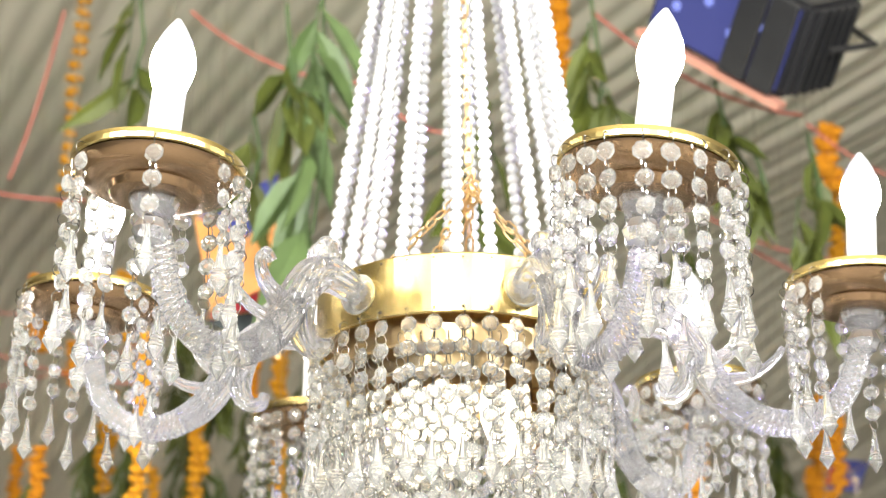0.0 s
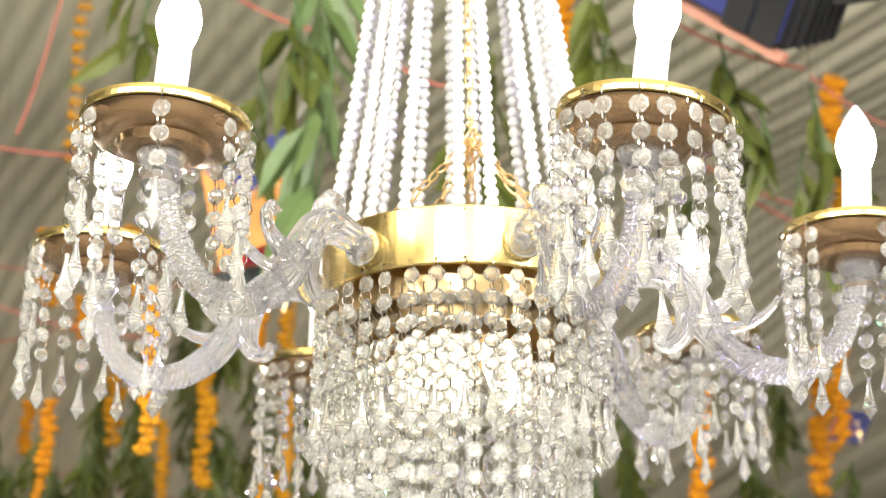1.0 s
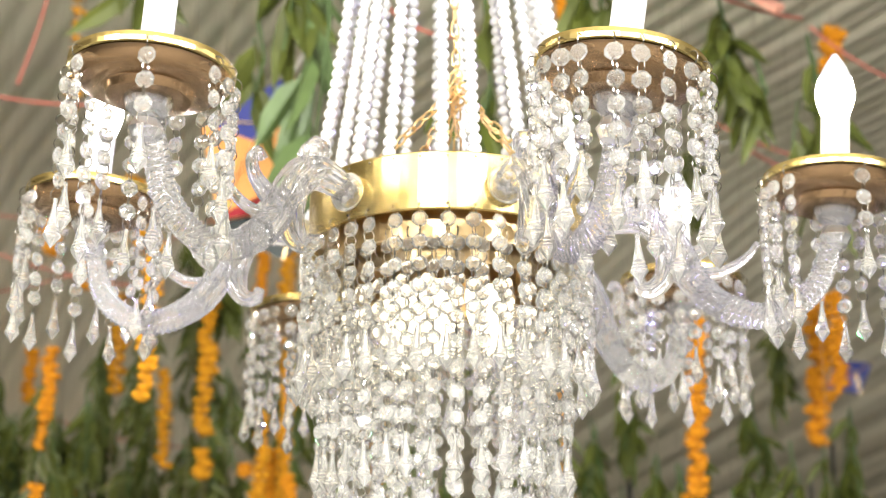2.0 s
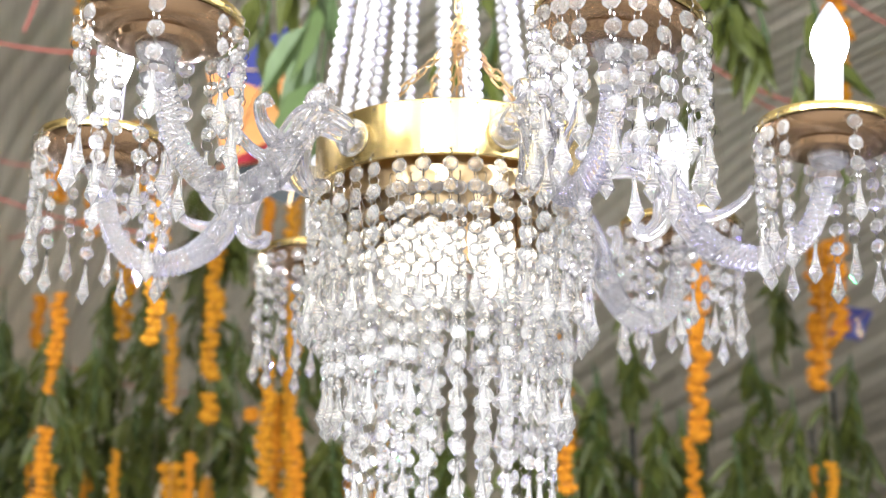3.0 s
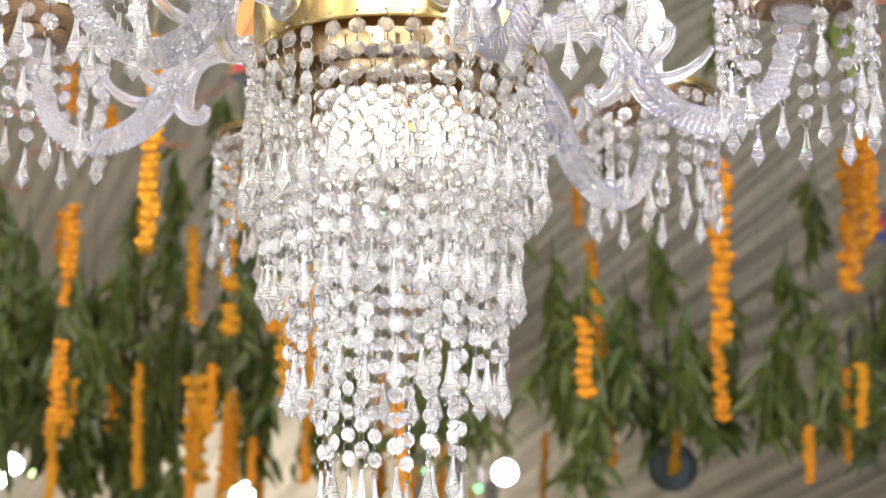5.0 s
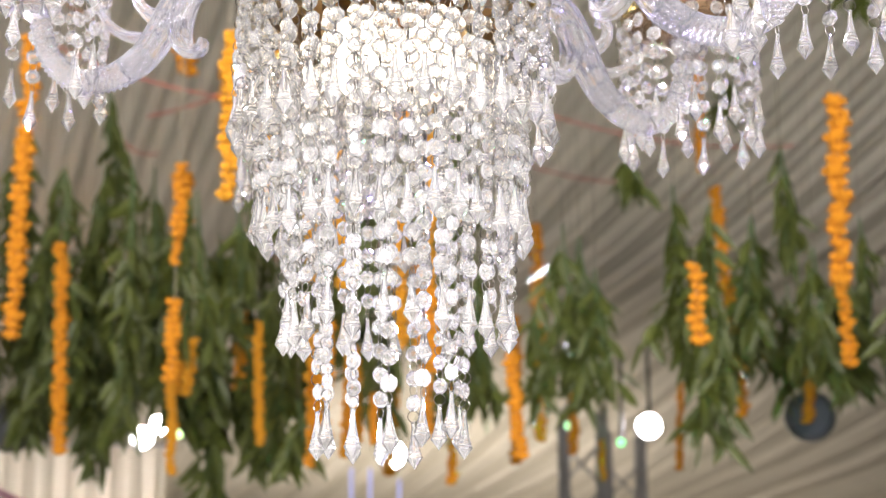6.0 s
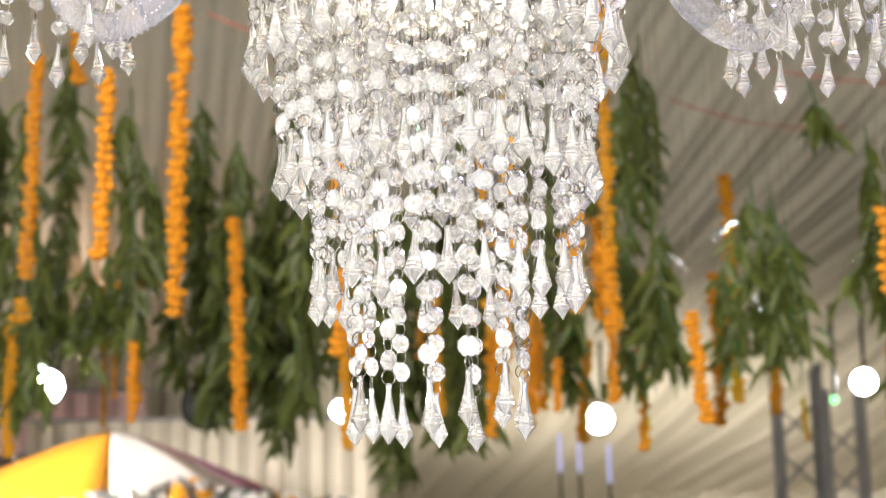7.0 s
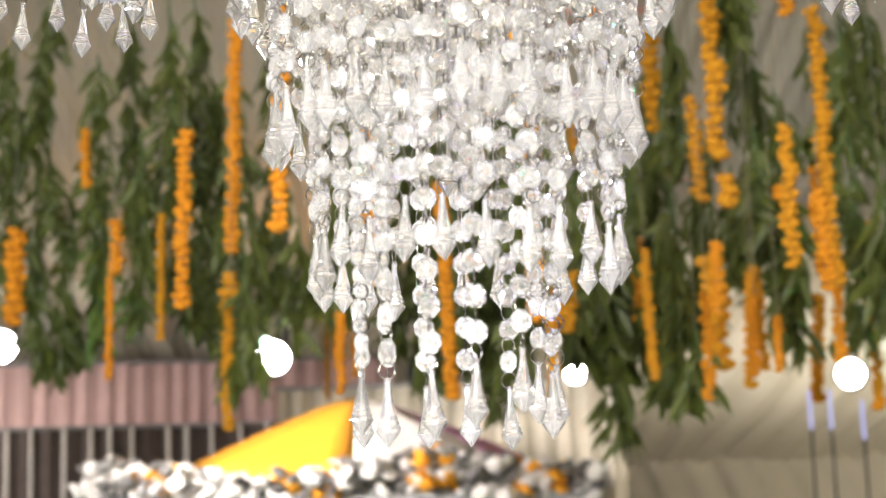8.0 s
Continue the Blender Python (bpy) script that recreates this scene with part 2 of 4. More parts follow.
# the brass band, its stepped lower rings and the holes' rivets
bm = bmesh.new()
lathe(bm, [(0.1215, 0.0), (0.1240, 0.0), (0.1246, 0.0012), (0.1246, 0.0495), (0.1240, 0.0507), (0.1215, 0.0507)], 96, closed=True)
part("band", bm, BRASS, chandelier, "broad polished brass band", smooth=False)
bm = bmesh.new()
lathe(bm, [(0.1212, 0.010), (0.1085, 0.008), (0.1085, -0.018), (0.1098, -0.019), (0.1098, -0.0205), (0.1070, -0.0205), (0.1070, 0.012), (0.1212, 0.013)], 80, closed=True)
part("inner_ring", bm, RING_BRASS, chandelier, "dull brass stepped inner ring")
bm = bmesh.new()
lathe(bm, [(0.1068, -0.006), (0.0915, -0.008), (0.0915, -0.034), (0.0900, -0.034), (0.0900, -0.006), (0.060, -0.004), (0.060, -0.040), (0.0585, -0.040), (0.0585, -0.002), (0.1068, -0.002)], 64, closed=True)
part("lower_ring", bm, RING_BRASS, chandelier)
bm = bmesh.new()
lathe(bm, [(0.0, 0.0030), (0.0582, 0.0025), (0.0582, -0.0010), (0.0, -0.0015)], 48)
part("base_disc", bm, RING_BRASS, chandelier)
bm = bmesh.new()
lathe(bm, [(0.0, 0.0004), (0.0011, 0.0003), (0.0012, -0.001)], 6)
RIVET = mesh_of("rivet", bm, material("dark_rivet", (0.05, 0.035, 0.02), 0.6))
for k in range(34):
    a = 2 * math.pi * (k + 0.5) / 34
    for z in (0.0045, 0.0465):
        share("rivet", RIVET, chandelier, "", pose(0.1247 * math.cos(a), 0.1247 * math.sin(a), z) @ Matrix.Rotation(a, 4, "Z") @ Matrix.Rotation(math.pi / 2, 4, "Y"))

# warm bulbs inside the skirt, in sockets under the base disc
bm = bmesh.new()
lathe(bm, [(0.0, -0.001), (0.010, -0.001), (0.010, -0.022), (0.0, -0.022)], 16)
SOCKET = mesh_of("socket", bm, BRASS_BROWN)
bm = bmesh.new()
lathe(bm, [(0.0, -0.0225), (0.008, -0.023), (0.0130, -0.033), (0.0155, -0.045), (0.0140, -0.062), (0.008, -0.078), (0.0, -0.086)], 16)
INNER = mesh_of("inner_bulb", bm, INNER_BULB, smooth=True)
for k in range(5):
    a = 2 * math.pi * k / 5 + 0.5
    s = share("socket", SOCKET, chandelier, "", pose(0.042 * math.cos(a), 0.042 * math.sin(a), 0))
    share("bulb", INNER, s, "warm lit bulb")

# crystal skirt in four tiers: radius, ring height, tip height, strands, offset
for radius, top, tip, count, ox, oy, spread in (
    (0.1242, 0.0040, -0.1405, 36, -0.0018, -0.0001, 0.0046),
    (0.1090, -0.0110, -0.2248, 34, -0.0032, -0.0023, -0.0021),
    (0.0920, -0.0160, -0.3031, 25, 0.0041, 0.0051, -0.0029),
    (0.0605, -0.0400, -0.3873, 13, -0.0009, -0.0129, -0.0059),
):
    beads = max(2, round((top - tip - 0.050) / 0.0198))
    pitch = (top - tip - 0.0495) / beads
    kinds = [strand_plan(beads, pitch) for _ in range(6)]
    for k in range(count):
        a = 2 * math.pi * (k + dice.uniform(-0.07, 0.07)) / count
        lean = spread / (top - tip)
        m = pose(radius * math.cos(a) + ox * 0.4, radius * math.sin(a) + oy * 0.4, top) @ Matrix.Rotation(a + math.pi / 2 + dice.uniform(-0.15, 0.15), 4, "Z") @ Matrix.Rotation(-lean + dice.uniform(-0.012, 0.012), 4, "X")
        m = m @ Matrix.Scale(dice.uniform(0.97, 1.02), 4, (0, 0, 1))
        hang_strand("crystal_strand", dice.choice(kinds), m)


# white bead strings from the band up to the crown
bm = bmesh.new()
lathe(bm, [(0.0, -0.0060), (0.0030, -0.0053), (0.0053, -0.0028), (0.0061, 0.0), (0.0053, 0.0028), (0.0030, 0.0053), (0.0, 0.0060)], 8)
BEAD = mesh_of("bead", bm, PEARL, smooth=True)
STRING_TOP = 0.78
for k in range(21):
    a = 2 * math.pi * (k + 0.5 + dice.uniform(-0.42, 0.42)) / 21
    foot = Vector((0.1190 * math.cos(a), 0.1190 * math.sin(a), 0.050))
    head = Vector((0.030 * math.cos(a) - 0.014, 0.030 * math.sin(a), STRING_TOP))
    sag = dice.uniform(0.002, 0.012)
    inward = Vector((math.cos(a), math.sin(a), 0)) * sag
    n = 72
    line = [foot.lerp(head, (i + 0.5) / n) - inward * math.sin(math.pi * (i + 0.5) / n) for i in range(n)]
    bm = bmesh.new()
    sweep(bm, [(*p, 0.0012) for p in [foot] + line[::9] + [head]], 5)
    s = part("bead_string", bm, SLEEVE, chandelier, "string of frosted white beads")
    for p in line:
        share("bead", BEAD, s, "", Matrix.Translation(p + Vector((dice.uniform(-0.0006, 0.0006), dice.uniform(-0.0006, 0.0006), 0))))
bm = bmesh.new()
lathe(bm, [(0.0, 0.80), (0.018, 0.80), (0.034, 0.790), (0.036, 0.775), (0.032, 0.760), (0.0, 0.758)], 32, pose(-0.014, 0, 0))
part("crown", bm, BRASS, chandelier, smooth=True)


# chains: three from the band to the hub, one on to the crown
def link(bm, m, long=0.0062, wide=0.0036, thick=0.0012):
    rows = []
    n, k = 14, 5
    for i in range(n):
        a = 2 * math.pi * i / n
        c = Vector((wide * math.cos(a), 0, long * math.sin(a) + (0.0026 if math.sin(a) > 0 else -0.0026)))
        d = Vector((math.cos(a), 0, math.sin(a)))
        rows.append([bm.verts.new(m @ (c + d * (thick * math.cos(2 * math.pi * j / k)) + Vector((0, thick * math.sin(2 * math.pi * j / k), 0)))) for j in range(k)])
    for i in range(n):
        for j in range(k):
            bm.faces.new((rows[i][j], rows[(i + 1) % n][j], rows[(i + 1) % n][(j + 1) % k], rows[i][(j + 1) % k]))


def chain(a, b, label=""):
    a, b = Vector(a), Vector(b)
    bm = bmesh.new()
    step = 0.0150
    n = max(1, int((b - a).length / step))
    turn = (b - a).to_track_quat("Z", "Y").to_matrix().to_4x4()
    for i in range(n):
        link(bm, Matrix.Translation(a.lerp(b, (i + 0.5) / n)) @ turn @ Matrix.Rotation(i * math.pi / 2 + 0.4, 4, "Z"))
    part("chain", bm, CHAIN_GOLD, chandelier, label, smooth=True)


HUB = Vector((0.006, -0.002, 0.162))
for deg in (-128, -40, 85):
    a = radians(deg)
    chain((0.110 * math.cos(a), 0.110 * math.sin(a), 0.046), HUB)
    chain((0.098 * math.cos(a + 0.35), 0.098 * math.sin(a + 0.35), 0.040), HUB + Vector((0.006 * math.cos(a), 0.006 * math.sin(a), -0.008)))
chain(HUB + Vector((0, 0, 0.006)), (-0.012, 0, 0.76), "gold link chain")
chain((-0.014, 0.0, 0.795), (-0.014, 0.0, 4.42 - Z0), "gold link chain")
bm = bmesh.new()
for k in range(4):
    link(bm, Matrix.Translation(HUB + Vector((dice.uniform(-0.005, 0.005), dice.uniform(-0.005, 0.005), -0.006 * k + 0.006))) @ Euler((dice.uniform(-0.6, 0.6), dice.uniform(-0.6, 0.6), k * 1.3)).to_matrix().to_4x4(), 0.008, 0.0055, 0.0012)
part("hub_link", bm, CHAIN_GOLD, chandelier, smooth=True)


# arms: in the plane of x (outwards) and z, plate at radius R
def arm_mesh():
    bm = bmesh.new()
    stem = smooth_path([(0.131, 0, 0.022, 0.0095), (0.150, 0, 0.026, 0.0112), (0.168, 0, 0.027, 0.0124), (0.185, 0, 0.018, 0.0128), (0.200, 0, -0.002, 0.0126),
                        (0.213, 0, -0.027, 0.0120), (0.226, 0, -0.045, 0.0112), (0.242, 0, -0.057, 0.0104)], 9)
    sweep(bm, stem, 56, 7, 0.21, 3.0)
    twisted = smooth_path([(0.222, 0, -0.040, 0.0110), (0.242, 0, -0.057, 0.0112), (0.262, 0, -0.065, 0.0108), (0.284, 0, -0.066, 0.0104), (0.305, 0, -0.057, 0.0100),
                           (0.322, 0, -0.040, 0.0097), (0.333, 0, -0.014, 0.0092), (0.3395, 0, 0.012, 0.0088), (0.3426, 0, 0.044, 0.0085)], 30)
    sweep(bm, twisted, 44, 8, 0.12, 190.0)
    # acanthus leaves: upper curl, lower curl, slim tendril, back curl
    up = smooth_path([(0.201, 0, -0.010, 0.0086), (0.213, 0, -0.010, 0.0076), (0.225, 0, -0.005, 0.0058), (0.2350, 0, 0.004, 0.0046), (0.2385, 0, 0.016, 0.0040), (0.2335, 0, 0.0230, 0.0040), (0.2275, 0, 0.0185, 0.0040)], 8)
    sweep(bm, up, 30, 5, 0.17, 2.0, 1.2)
    low = smooth_path([(0.188, 0, 0.012, 0.0088), (0.193, 0, -0.010, 0.0090), (0.190, 0, -0.029, 0.0080), (0.180, 0, -0.039, 0.0064), (0.170, 0, -0.037, 0.0054), (0.1680, 0, -0.029, 0.0044)], 9)
    sweep(bm, low, 30, 5, 0.17, 2.0, 1.5)
    tendril = smooth_path([(0.212, 0, -0.026, 0.0062), (0.228, 0, -0.027, 0.0052), (0.243, 0, -0.025, 0.0044), (0.256, 0, -0.019, 0.0038), (0.267, 0, -0.010, 0.0030), (0.273, 0, -0.001, 0.0024)], 8)
    sweep(bm, tendril, 24, 4, 0.15, 1.0, 1.25)
    back = smooth_path([(0.172, 0, 0.026, 0.0080), (0.178, 0, 0.040, 0.0070), (0.172, 0, 0.051, 0.0060), (0.163, 0, 0.050, 0.0052), (0.161, 0, 0.042, 0.0042)], 8)
    sweep(bm, back, 24, 5, 0.15, 1.0, 1.4)
    return bm


ARM = mesh_of("arm", arm_mesh(), ARM_GLASS, smooth=True)
bm = bmesh.new()
out = Matrix.Rotation(math.pi / 2, 4, "Y")
lathe(bm, [(0.0, 0.139), (0.009, 0.1385), (0.015, 0.136), (0.0175, 0.1320), (0.0155, 0.1275), (0.010, 0.1255), (0.0, 0.1250)], 20, Matrix.Translation((0, 0, 0.022)) @ out)
ROSETTE = mesh_of("rosette", bm, ARM_GLASS, smooth=True)
bm = bmesh.new()
lathe(bm, [(0.0, -0.004), (0.010, -0.004), (0.016, 0.002), (0.020, 0.012), (0.027, 0.020), (0.028, 0.022), (0.026, 0.022), (0.018, 0.014), (0.012, 0.006), (0.0, 0.004)], 12, pose(0, 0, -0.042))
lathe(bm, [(0.0, -0.046), (0.010, -0.048), (0.014, -0.056), (0.010, -0.064), (0.0, -0.066)], 10)
CUP = mesh_of("glass_cup", bm, ARM_GLASS)

bm = bmesh.new()
lathe(bm, [(0.0, 0.000), (0.0600, 0.000), (0.0625, 0.0010), (0.0630, 0.0045), (0.0625, 0.0080), (0.0610, 0.0085), (0.0605, 0.0030), (0.0, 0.0030)], 64)
PLATE_RIM = mesh_of("rim", bm, BRASS)
bm = bmesh.new()
lathe(bm, [(0.0605, -0.0008), (0.0590, -0.0040), (0.0550, -0.0085), (0.0500, -0.0110), (0.0370, -0.0128), (0.0350, -0.0130), (0.0342, -0.0136), (0.0330, -0.0180), (0.0320, -0.0190), (0.0300, -0.0194), (0.0, -0.0198)], 72)
PLATE_DISH = mesh_of("dish", bm, BRASS_BROWN, smooth=True)
bm = bmesh.new()
lathe(bm, [(0.0, 0.003), (0.0125, 0.003), (0.0125, 0.0665), (0.0112, 0.0672), (0.0, 0.0672)], 28)
CANDLE = mesh_of("candle_sleeve", bm, SLEEVE)
bm = bmesh.new()
lathe(bm, [(0.0, 0.0674), (0.0118, 0.0674), (0.0130, 0.0710), (0.0155, 0.0780), (0.0170, 0.0850), (0.0172, 0.0905), (0.0163, 0.0965), (0.0146, 0.1030)], 28)
BULB_MESH = mesh_of("candle_bulb", bm, BULB, smooth=True)
bm = bmesh.new()
lathe(bm, [(0.0146, 0.1030), (0.0124, 0.1090), (0.0097, 0.1150), (0.0066, 0.1205), (0.0040, 0.1245), (0.0022, 0.1272), (0.0, 0.1285)], 28)
TIP_MESH = mesh_of("bulb_tip", bm, BULB_TIP, smooth=True)
bm = bmesh.new()
for s in (-1, 1):
    sweep(bm, [(s * 0.016, 0.002, 0.004, 0.0007), (s * 0.020, 0.004, 0.0105, 0.0007), (s * 0.026, 0.003, 0.0125, 0.0007), (s * 0.032, 0.0, 0.0115, 0.0006)], 6)
CLIP = mesh_of("wire_clip", bm, WIRE)

PLATE_KINDS = [strand_plan(5 - k % 2, 0.0190) for k in range(8)]
SHORT_KINDS = [strand_plan(2, 0.0190), strand_plan(3, 0.0190)]
# angle, radius, height, lean about x and y, how far its bare front reaches
for deg, radius, height, leanx, leany, gap in (
    (-129.73, 0.3458, 2.0896, 0, 2.4, 0.35),
    (-68.31, 0.3380, 2.0724, 2, 6.5, 1.1),
    (-9.72, 0.3386, 2.0824, 0, 3, 0.75),
    (172.35, 0.3331, 2.1019, 0, 2, 0.5),
    (115.78, 0.3471, 2.0711, 0, 0, 1.1),
    (45.79, 0.3439, 2.0886, 0, -1, 1.1),
):
    a = radians(deg)
    turn = Matrix.Rotation(a, 4, "Z")
    stretch = Matrix.Diagonal((1 + (radius - 0.3426) / 0.22, 1, 1, 1))
    stretch.translation = ((1 - stretch[0][0]) * 0.128, 0, 0)
    lift = (height - Z0 - 0.045)
    tilt = Matrix.Translation((0.128, 0, 0.022)) @ Matrix.Rotation(-lift / 0.215, 4, "Y") @ Matrix.Translation((-0.128, 0, -0.022))
    share("arm", ARM, chandelier, "moulded clear glass arm with twisted flutes", turn @ tilt @ stretch)
    share("rosette", ROSETTE, chandelier, "clear glass rosette", turn)
    plate = share("drip_plate", PLATE_RIM, chandelier, "round brass drip plate", pose(radius * math.cos(a), radius * math.sin(a), height - Z0, leanx, leany, 0))
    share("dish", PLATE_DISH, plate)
    share("glass_cup", CUP, plate, "clear glass cup", pose(0, 0, 0.012))
    share("wire_clip", CLIP, plate, "", pose(0, 0, 0, 0, 0, dice.uniform(0, 180)))
    candle = share("candle", CANDLE, chandelier, "white plastic candle sleeve", pose(radius * math.cos(a), radius * math.sin(a), height - Z0, leanx * 1.2, leany * 1.2, 0))
    share("bulb", BULB_MESH, candle, "lit white flame-tip bulb")
    share("bulb_tip", TIP_MESH, candle, "clear glass tip")
    count = 20
    for k in range(count):
        b = 2 * math.pi * (k + dice.uniform(-0.2, 0.2)) / count + 0.1
        face = Matrix.Rotation(b + math.pi / 2 + dice.uniform(-0.35, 0.35), 4, "Z") @ Matrix.Rotation(dice.uniform(-0.015, 0.03), 4, "X")
        spot = pose(radius * math.cos(a) + 0.0632 * math.cos(b), radius * math.sin(a) + 0.0632 * math.sin(b), height - Z0 + 0.002 + 0.0011 * leanx * math.sin(b) - 0.0011 * leany * math.cos(b))
        # the side towards the arm's open front carries few and short strands
        front = math.cos(b + math.pi / 2 + 0.1)
        if front > gap:
            if k % 3 == 0:
                hang_strand("plate_strand", dice.choice(SHORT_KINDS), spot @ face)
            continue
        hang_strand("plate_strand", PLATE_KINDS[2 * dice.randrange(4) + k % 2], spot @ face)
# ---- the marquee ----
def cloth_sheet(name, f, nu, nv, label):
    """A pleated sheet from f(u, v) with u, v in 0..1."""
    bm = bmesh.new()
    grid = [[bm.verts.new(f(i / nu, j / nv)) for j in range(nv + 1)] for i in range(nu + 1)]
    for i in range(nu):
        for j in range(nv):
            bm.faces.new((grid[i][j], grid[i + 1][j], grid[i + 1][j + 1], grid[i][j + 1]))
    bmesh.ops.recalc_face_normals(bm, faces=bm.faces)
    ob = part(name, bm, CLOTH, smooth=True)
    sol = ob.modifiers.new("thickness", "SOLIDIFY")
    sol.thickness = 0.01
    return tagged(ob, label, "tent cloth", kind="structure")


def pleat(s, depth):
    """Soft folds of uneven width."""
    return depth * (math.sin(s * 58.0 + 1.6 * math.sin(s * 1.7)) + 0.45 * math.sin(s * 27.0 + 2.0 * math.sin(s * 2.3)))


def roof_height(y):
    """The ceiling is level over the middle and slopes down to the eaves."""
    return 4.45 - 0.19 * max(0.0, y - 6.0) - 0.12 * max(0.0, -2.0 - y)


PLEAT_RUN = Vector((math.sin(radians(-27)), math.cos(radians(-27))))


def roof(u, v):
    s, r = -17 + 34 * u, -13 + 36 * v
    x, y = s * PLEAT_RUN.y + r * PLEAT_RUN.x, -s * PLEAT_RUN.x + r * PLEAT_RUN.y
    return (x, y, roof_height(y) + pleat(s, 0.012) * (0.75 + 0.35 * math.sin(0.8 * r + 1.9 * s)) + 0.05 * math.sin(1.1 * r + 0.6 * s) + 0.03 * math.sin(2.3 * s - 0.7 * r)
            + min(1.0, max(0.0, (y - 6.0) / 3.0)) * 0.022 * math.sin(19.0 * s + 1.5 * math.sin(1.3 * s)))


cloth_sheet("ceiling", roof, 1900, 60, "cream pleated tent cloth ceiling")
cloth_sheet("wall_north", lambda u, v: (-15 + 30 * u, 16.8 + pleat((-15 + 30 * u) * 0.28 + 0.42 * v, 0.09), 3.4 * v), 900, 14, "cream pleated tent cloth wall")
cloth_sheet("wall_west", lambda u, v: (-14.8 + pleat(26 * u, 0.05), -9 + 26 * u, 4.6 * v), 200, 6, "cream pleated tent cloth wall")
cloth_sheet("wall_east", lambda u, v: (14.8 + pleat(26 * u, 0.05), -9 + 26 * u, 4.6 * v), 200, 6, "cream pleated tent cloth wall")
cloth_sheet("wall_south", lambda u, v: (-15 + 30 * u, -8.8 + pleat(30 * u, 0.05), 5.0 * v), 200, 6, "cream pleated tent cloth wall")
# unseen floor, its grey raised so that it throws fill light upwards
bm = bmesh.new()
bmesh.ops.create_grid(bm, x_segments=30, y_segments=30, size=15.5, matrix=pose(0, 4, 0))
tagged(part("floor", bm, material("bounce_floor", (0.34, 0.325, 0.30), 0.9, 0, 0.4, 60, 0.4)), "unseen floor, pale grey to bounce light up", "carpet", kind="structure")

# ---- garlands ----
deal = random.Random(11)


def flower_head(mat):
    bm = bmesh.new()
    rows = []
    for rr, zz in ((0.55, -0.55), (0.95, -0.18), (1.0, 0.12), (0.78, 0.42), (0.35, 0.56)):
        rows.append([bm.verts.new((rr * (1 + 0.16 * (-1) ** q) * math.cos(q * math.pi / 6), rr * (1 + 0.16 * (-1) ** q) * math.sin(q * math.pi / 6), zz * 0.9 + 0.08 * (-1) ** q)) for q in range(12)])
    for a, b in zip(rows, rows[1:]):
        for q in range(12):
            bm.faces.new((a[q], a[(q + 1) % 12], b[(q + 1) % 12], b[q]))
    bm.faces.new(rows[0][::-1])
    bm.faces.new(rows[-1])
    return mesh_of("flower", bm, mat)


FLOWER, FLOWER_YELLOW = flower_head(MARIGOLD), flower_head(MARIGOLD_YELLOW)


def marigolds(x, y, top, low, wide, sparse=0, lean=0.0):
    """A hanging string of marigold heads between two heights."""
    g = empty("marigold_garland", "orange marigold garland hanging on a string" if not sparse else "thin orange marigold garland with spaced flowers", "garland", "marigold garlands", pose(x + lean, y, top))
    size = top - low
    bm = bmesh.new()
    sway = -lean + deal.uniform(-0.008, 0.008)
    sweep(bm, [(0, 0, max(0.02, roof_height(y) + 0.03 - top), 0.0007), (0, 0, 0, 0.0010), (sway * 0.5, 0, -size * 0.5, 0.003), (sway, 0, -size, 0.003)], 5)
    part("cord", bm, JUTE, g)
    step = wide * (0.95 if sparse else 0.52)
    n = max(2, int(size / step))
    heads = deal.choice([FLOWER, FLOWER, FLOWER_YELLOW])
    for k in range(n):
        s = (k + 0.5) / n
        r = wide * 0.5 * deal.uniform(0.82, 1.12)
        m = pose(sway * s + deal.uniform(-0.15, 0.15) * wide, deal.uniform(-0.1, 0.1) * wide, -size * s, deal.uniform(-25, 25), deal.uniform(-25, 25), deal.uniform(0, 360))
        share("flower", heads, g, "", m @ Matrix.Scale(r, 4))
    return g


def leaf(bm, base, way, normal, long, wide):
    """A folded lance-shaped leaf."""
    d = way.normalized()
    side = d.cross(normal)
    side = side.normalized() if side.length > 1e-4 else Vector((1, 0, 0))
    up = side.cross(d)
    mid = [bm.verts.new(base + d * long * s - up * (long * 0.10 * s * s)) for s in (0.0, 0.35, 0.7, 1.0)]
    for sgn in (-1, 1):
        edge = [bm.verts.new(base + d * long * s + side * (sgn * wide * w) + up * (wide * 0.35 * w) - up * (long * 0.10 * s * s)) for s, w in ((0.28, 0.46), (0.62, 0.42))]
        fs = ((mid[0], mid[1], edge[0]), (mid[1], mid[2], edge[1], edge[0]), (mid[2], mid[3], edge[1]))
        for f in fs:
            bm.faces.new(f if sgn > 0 else f[::-1])


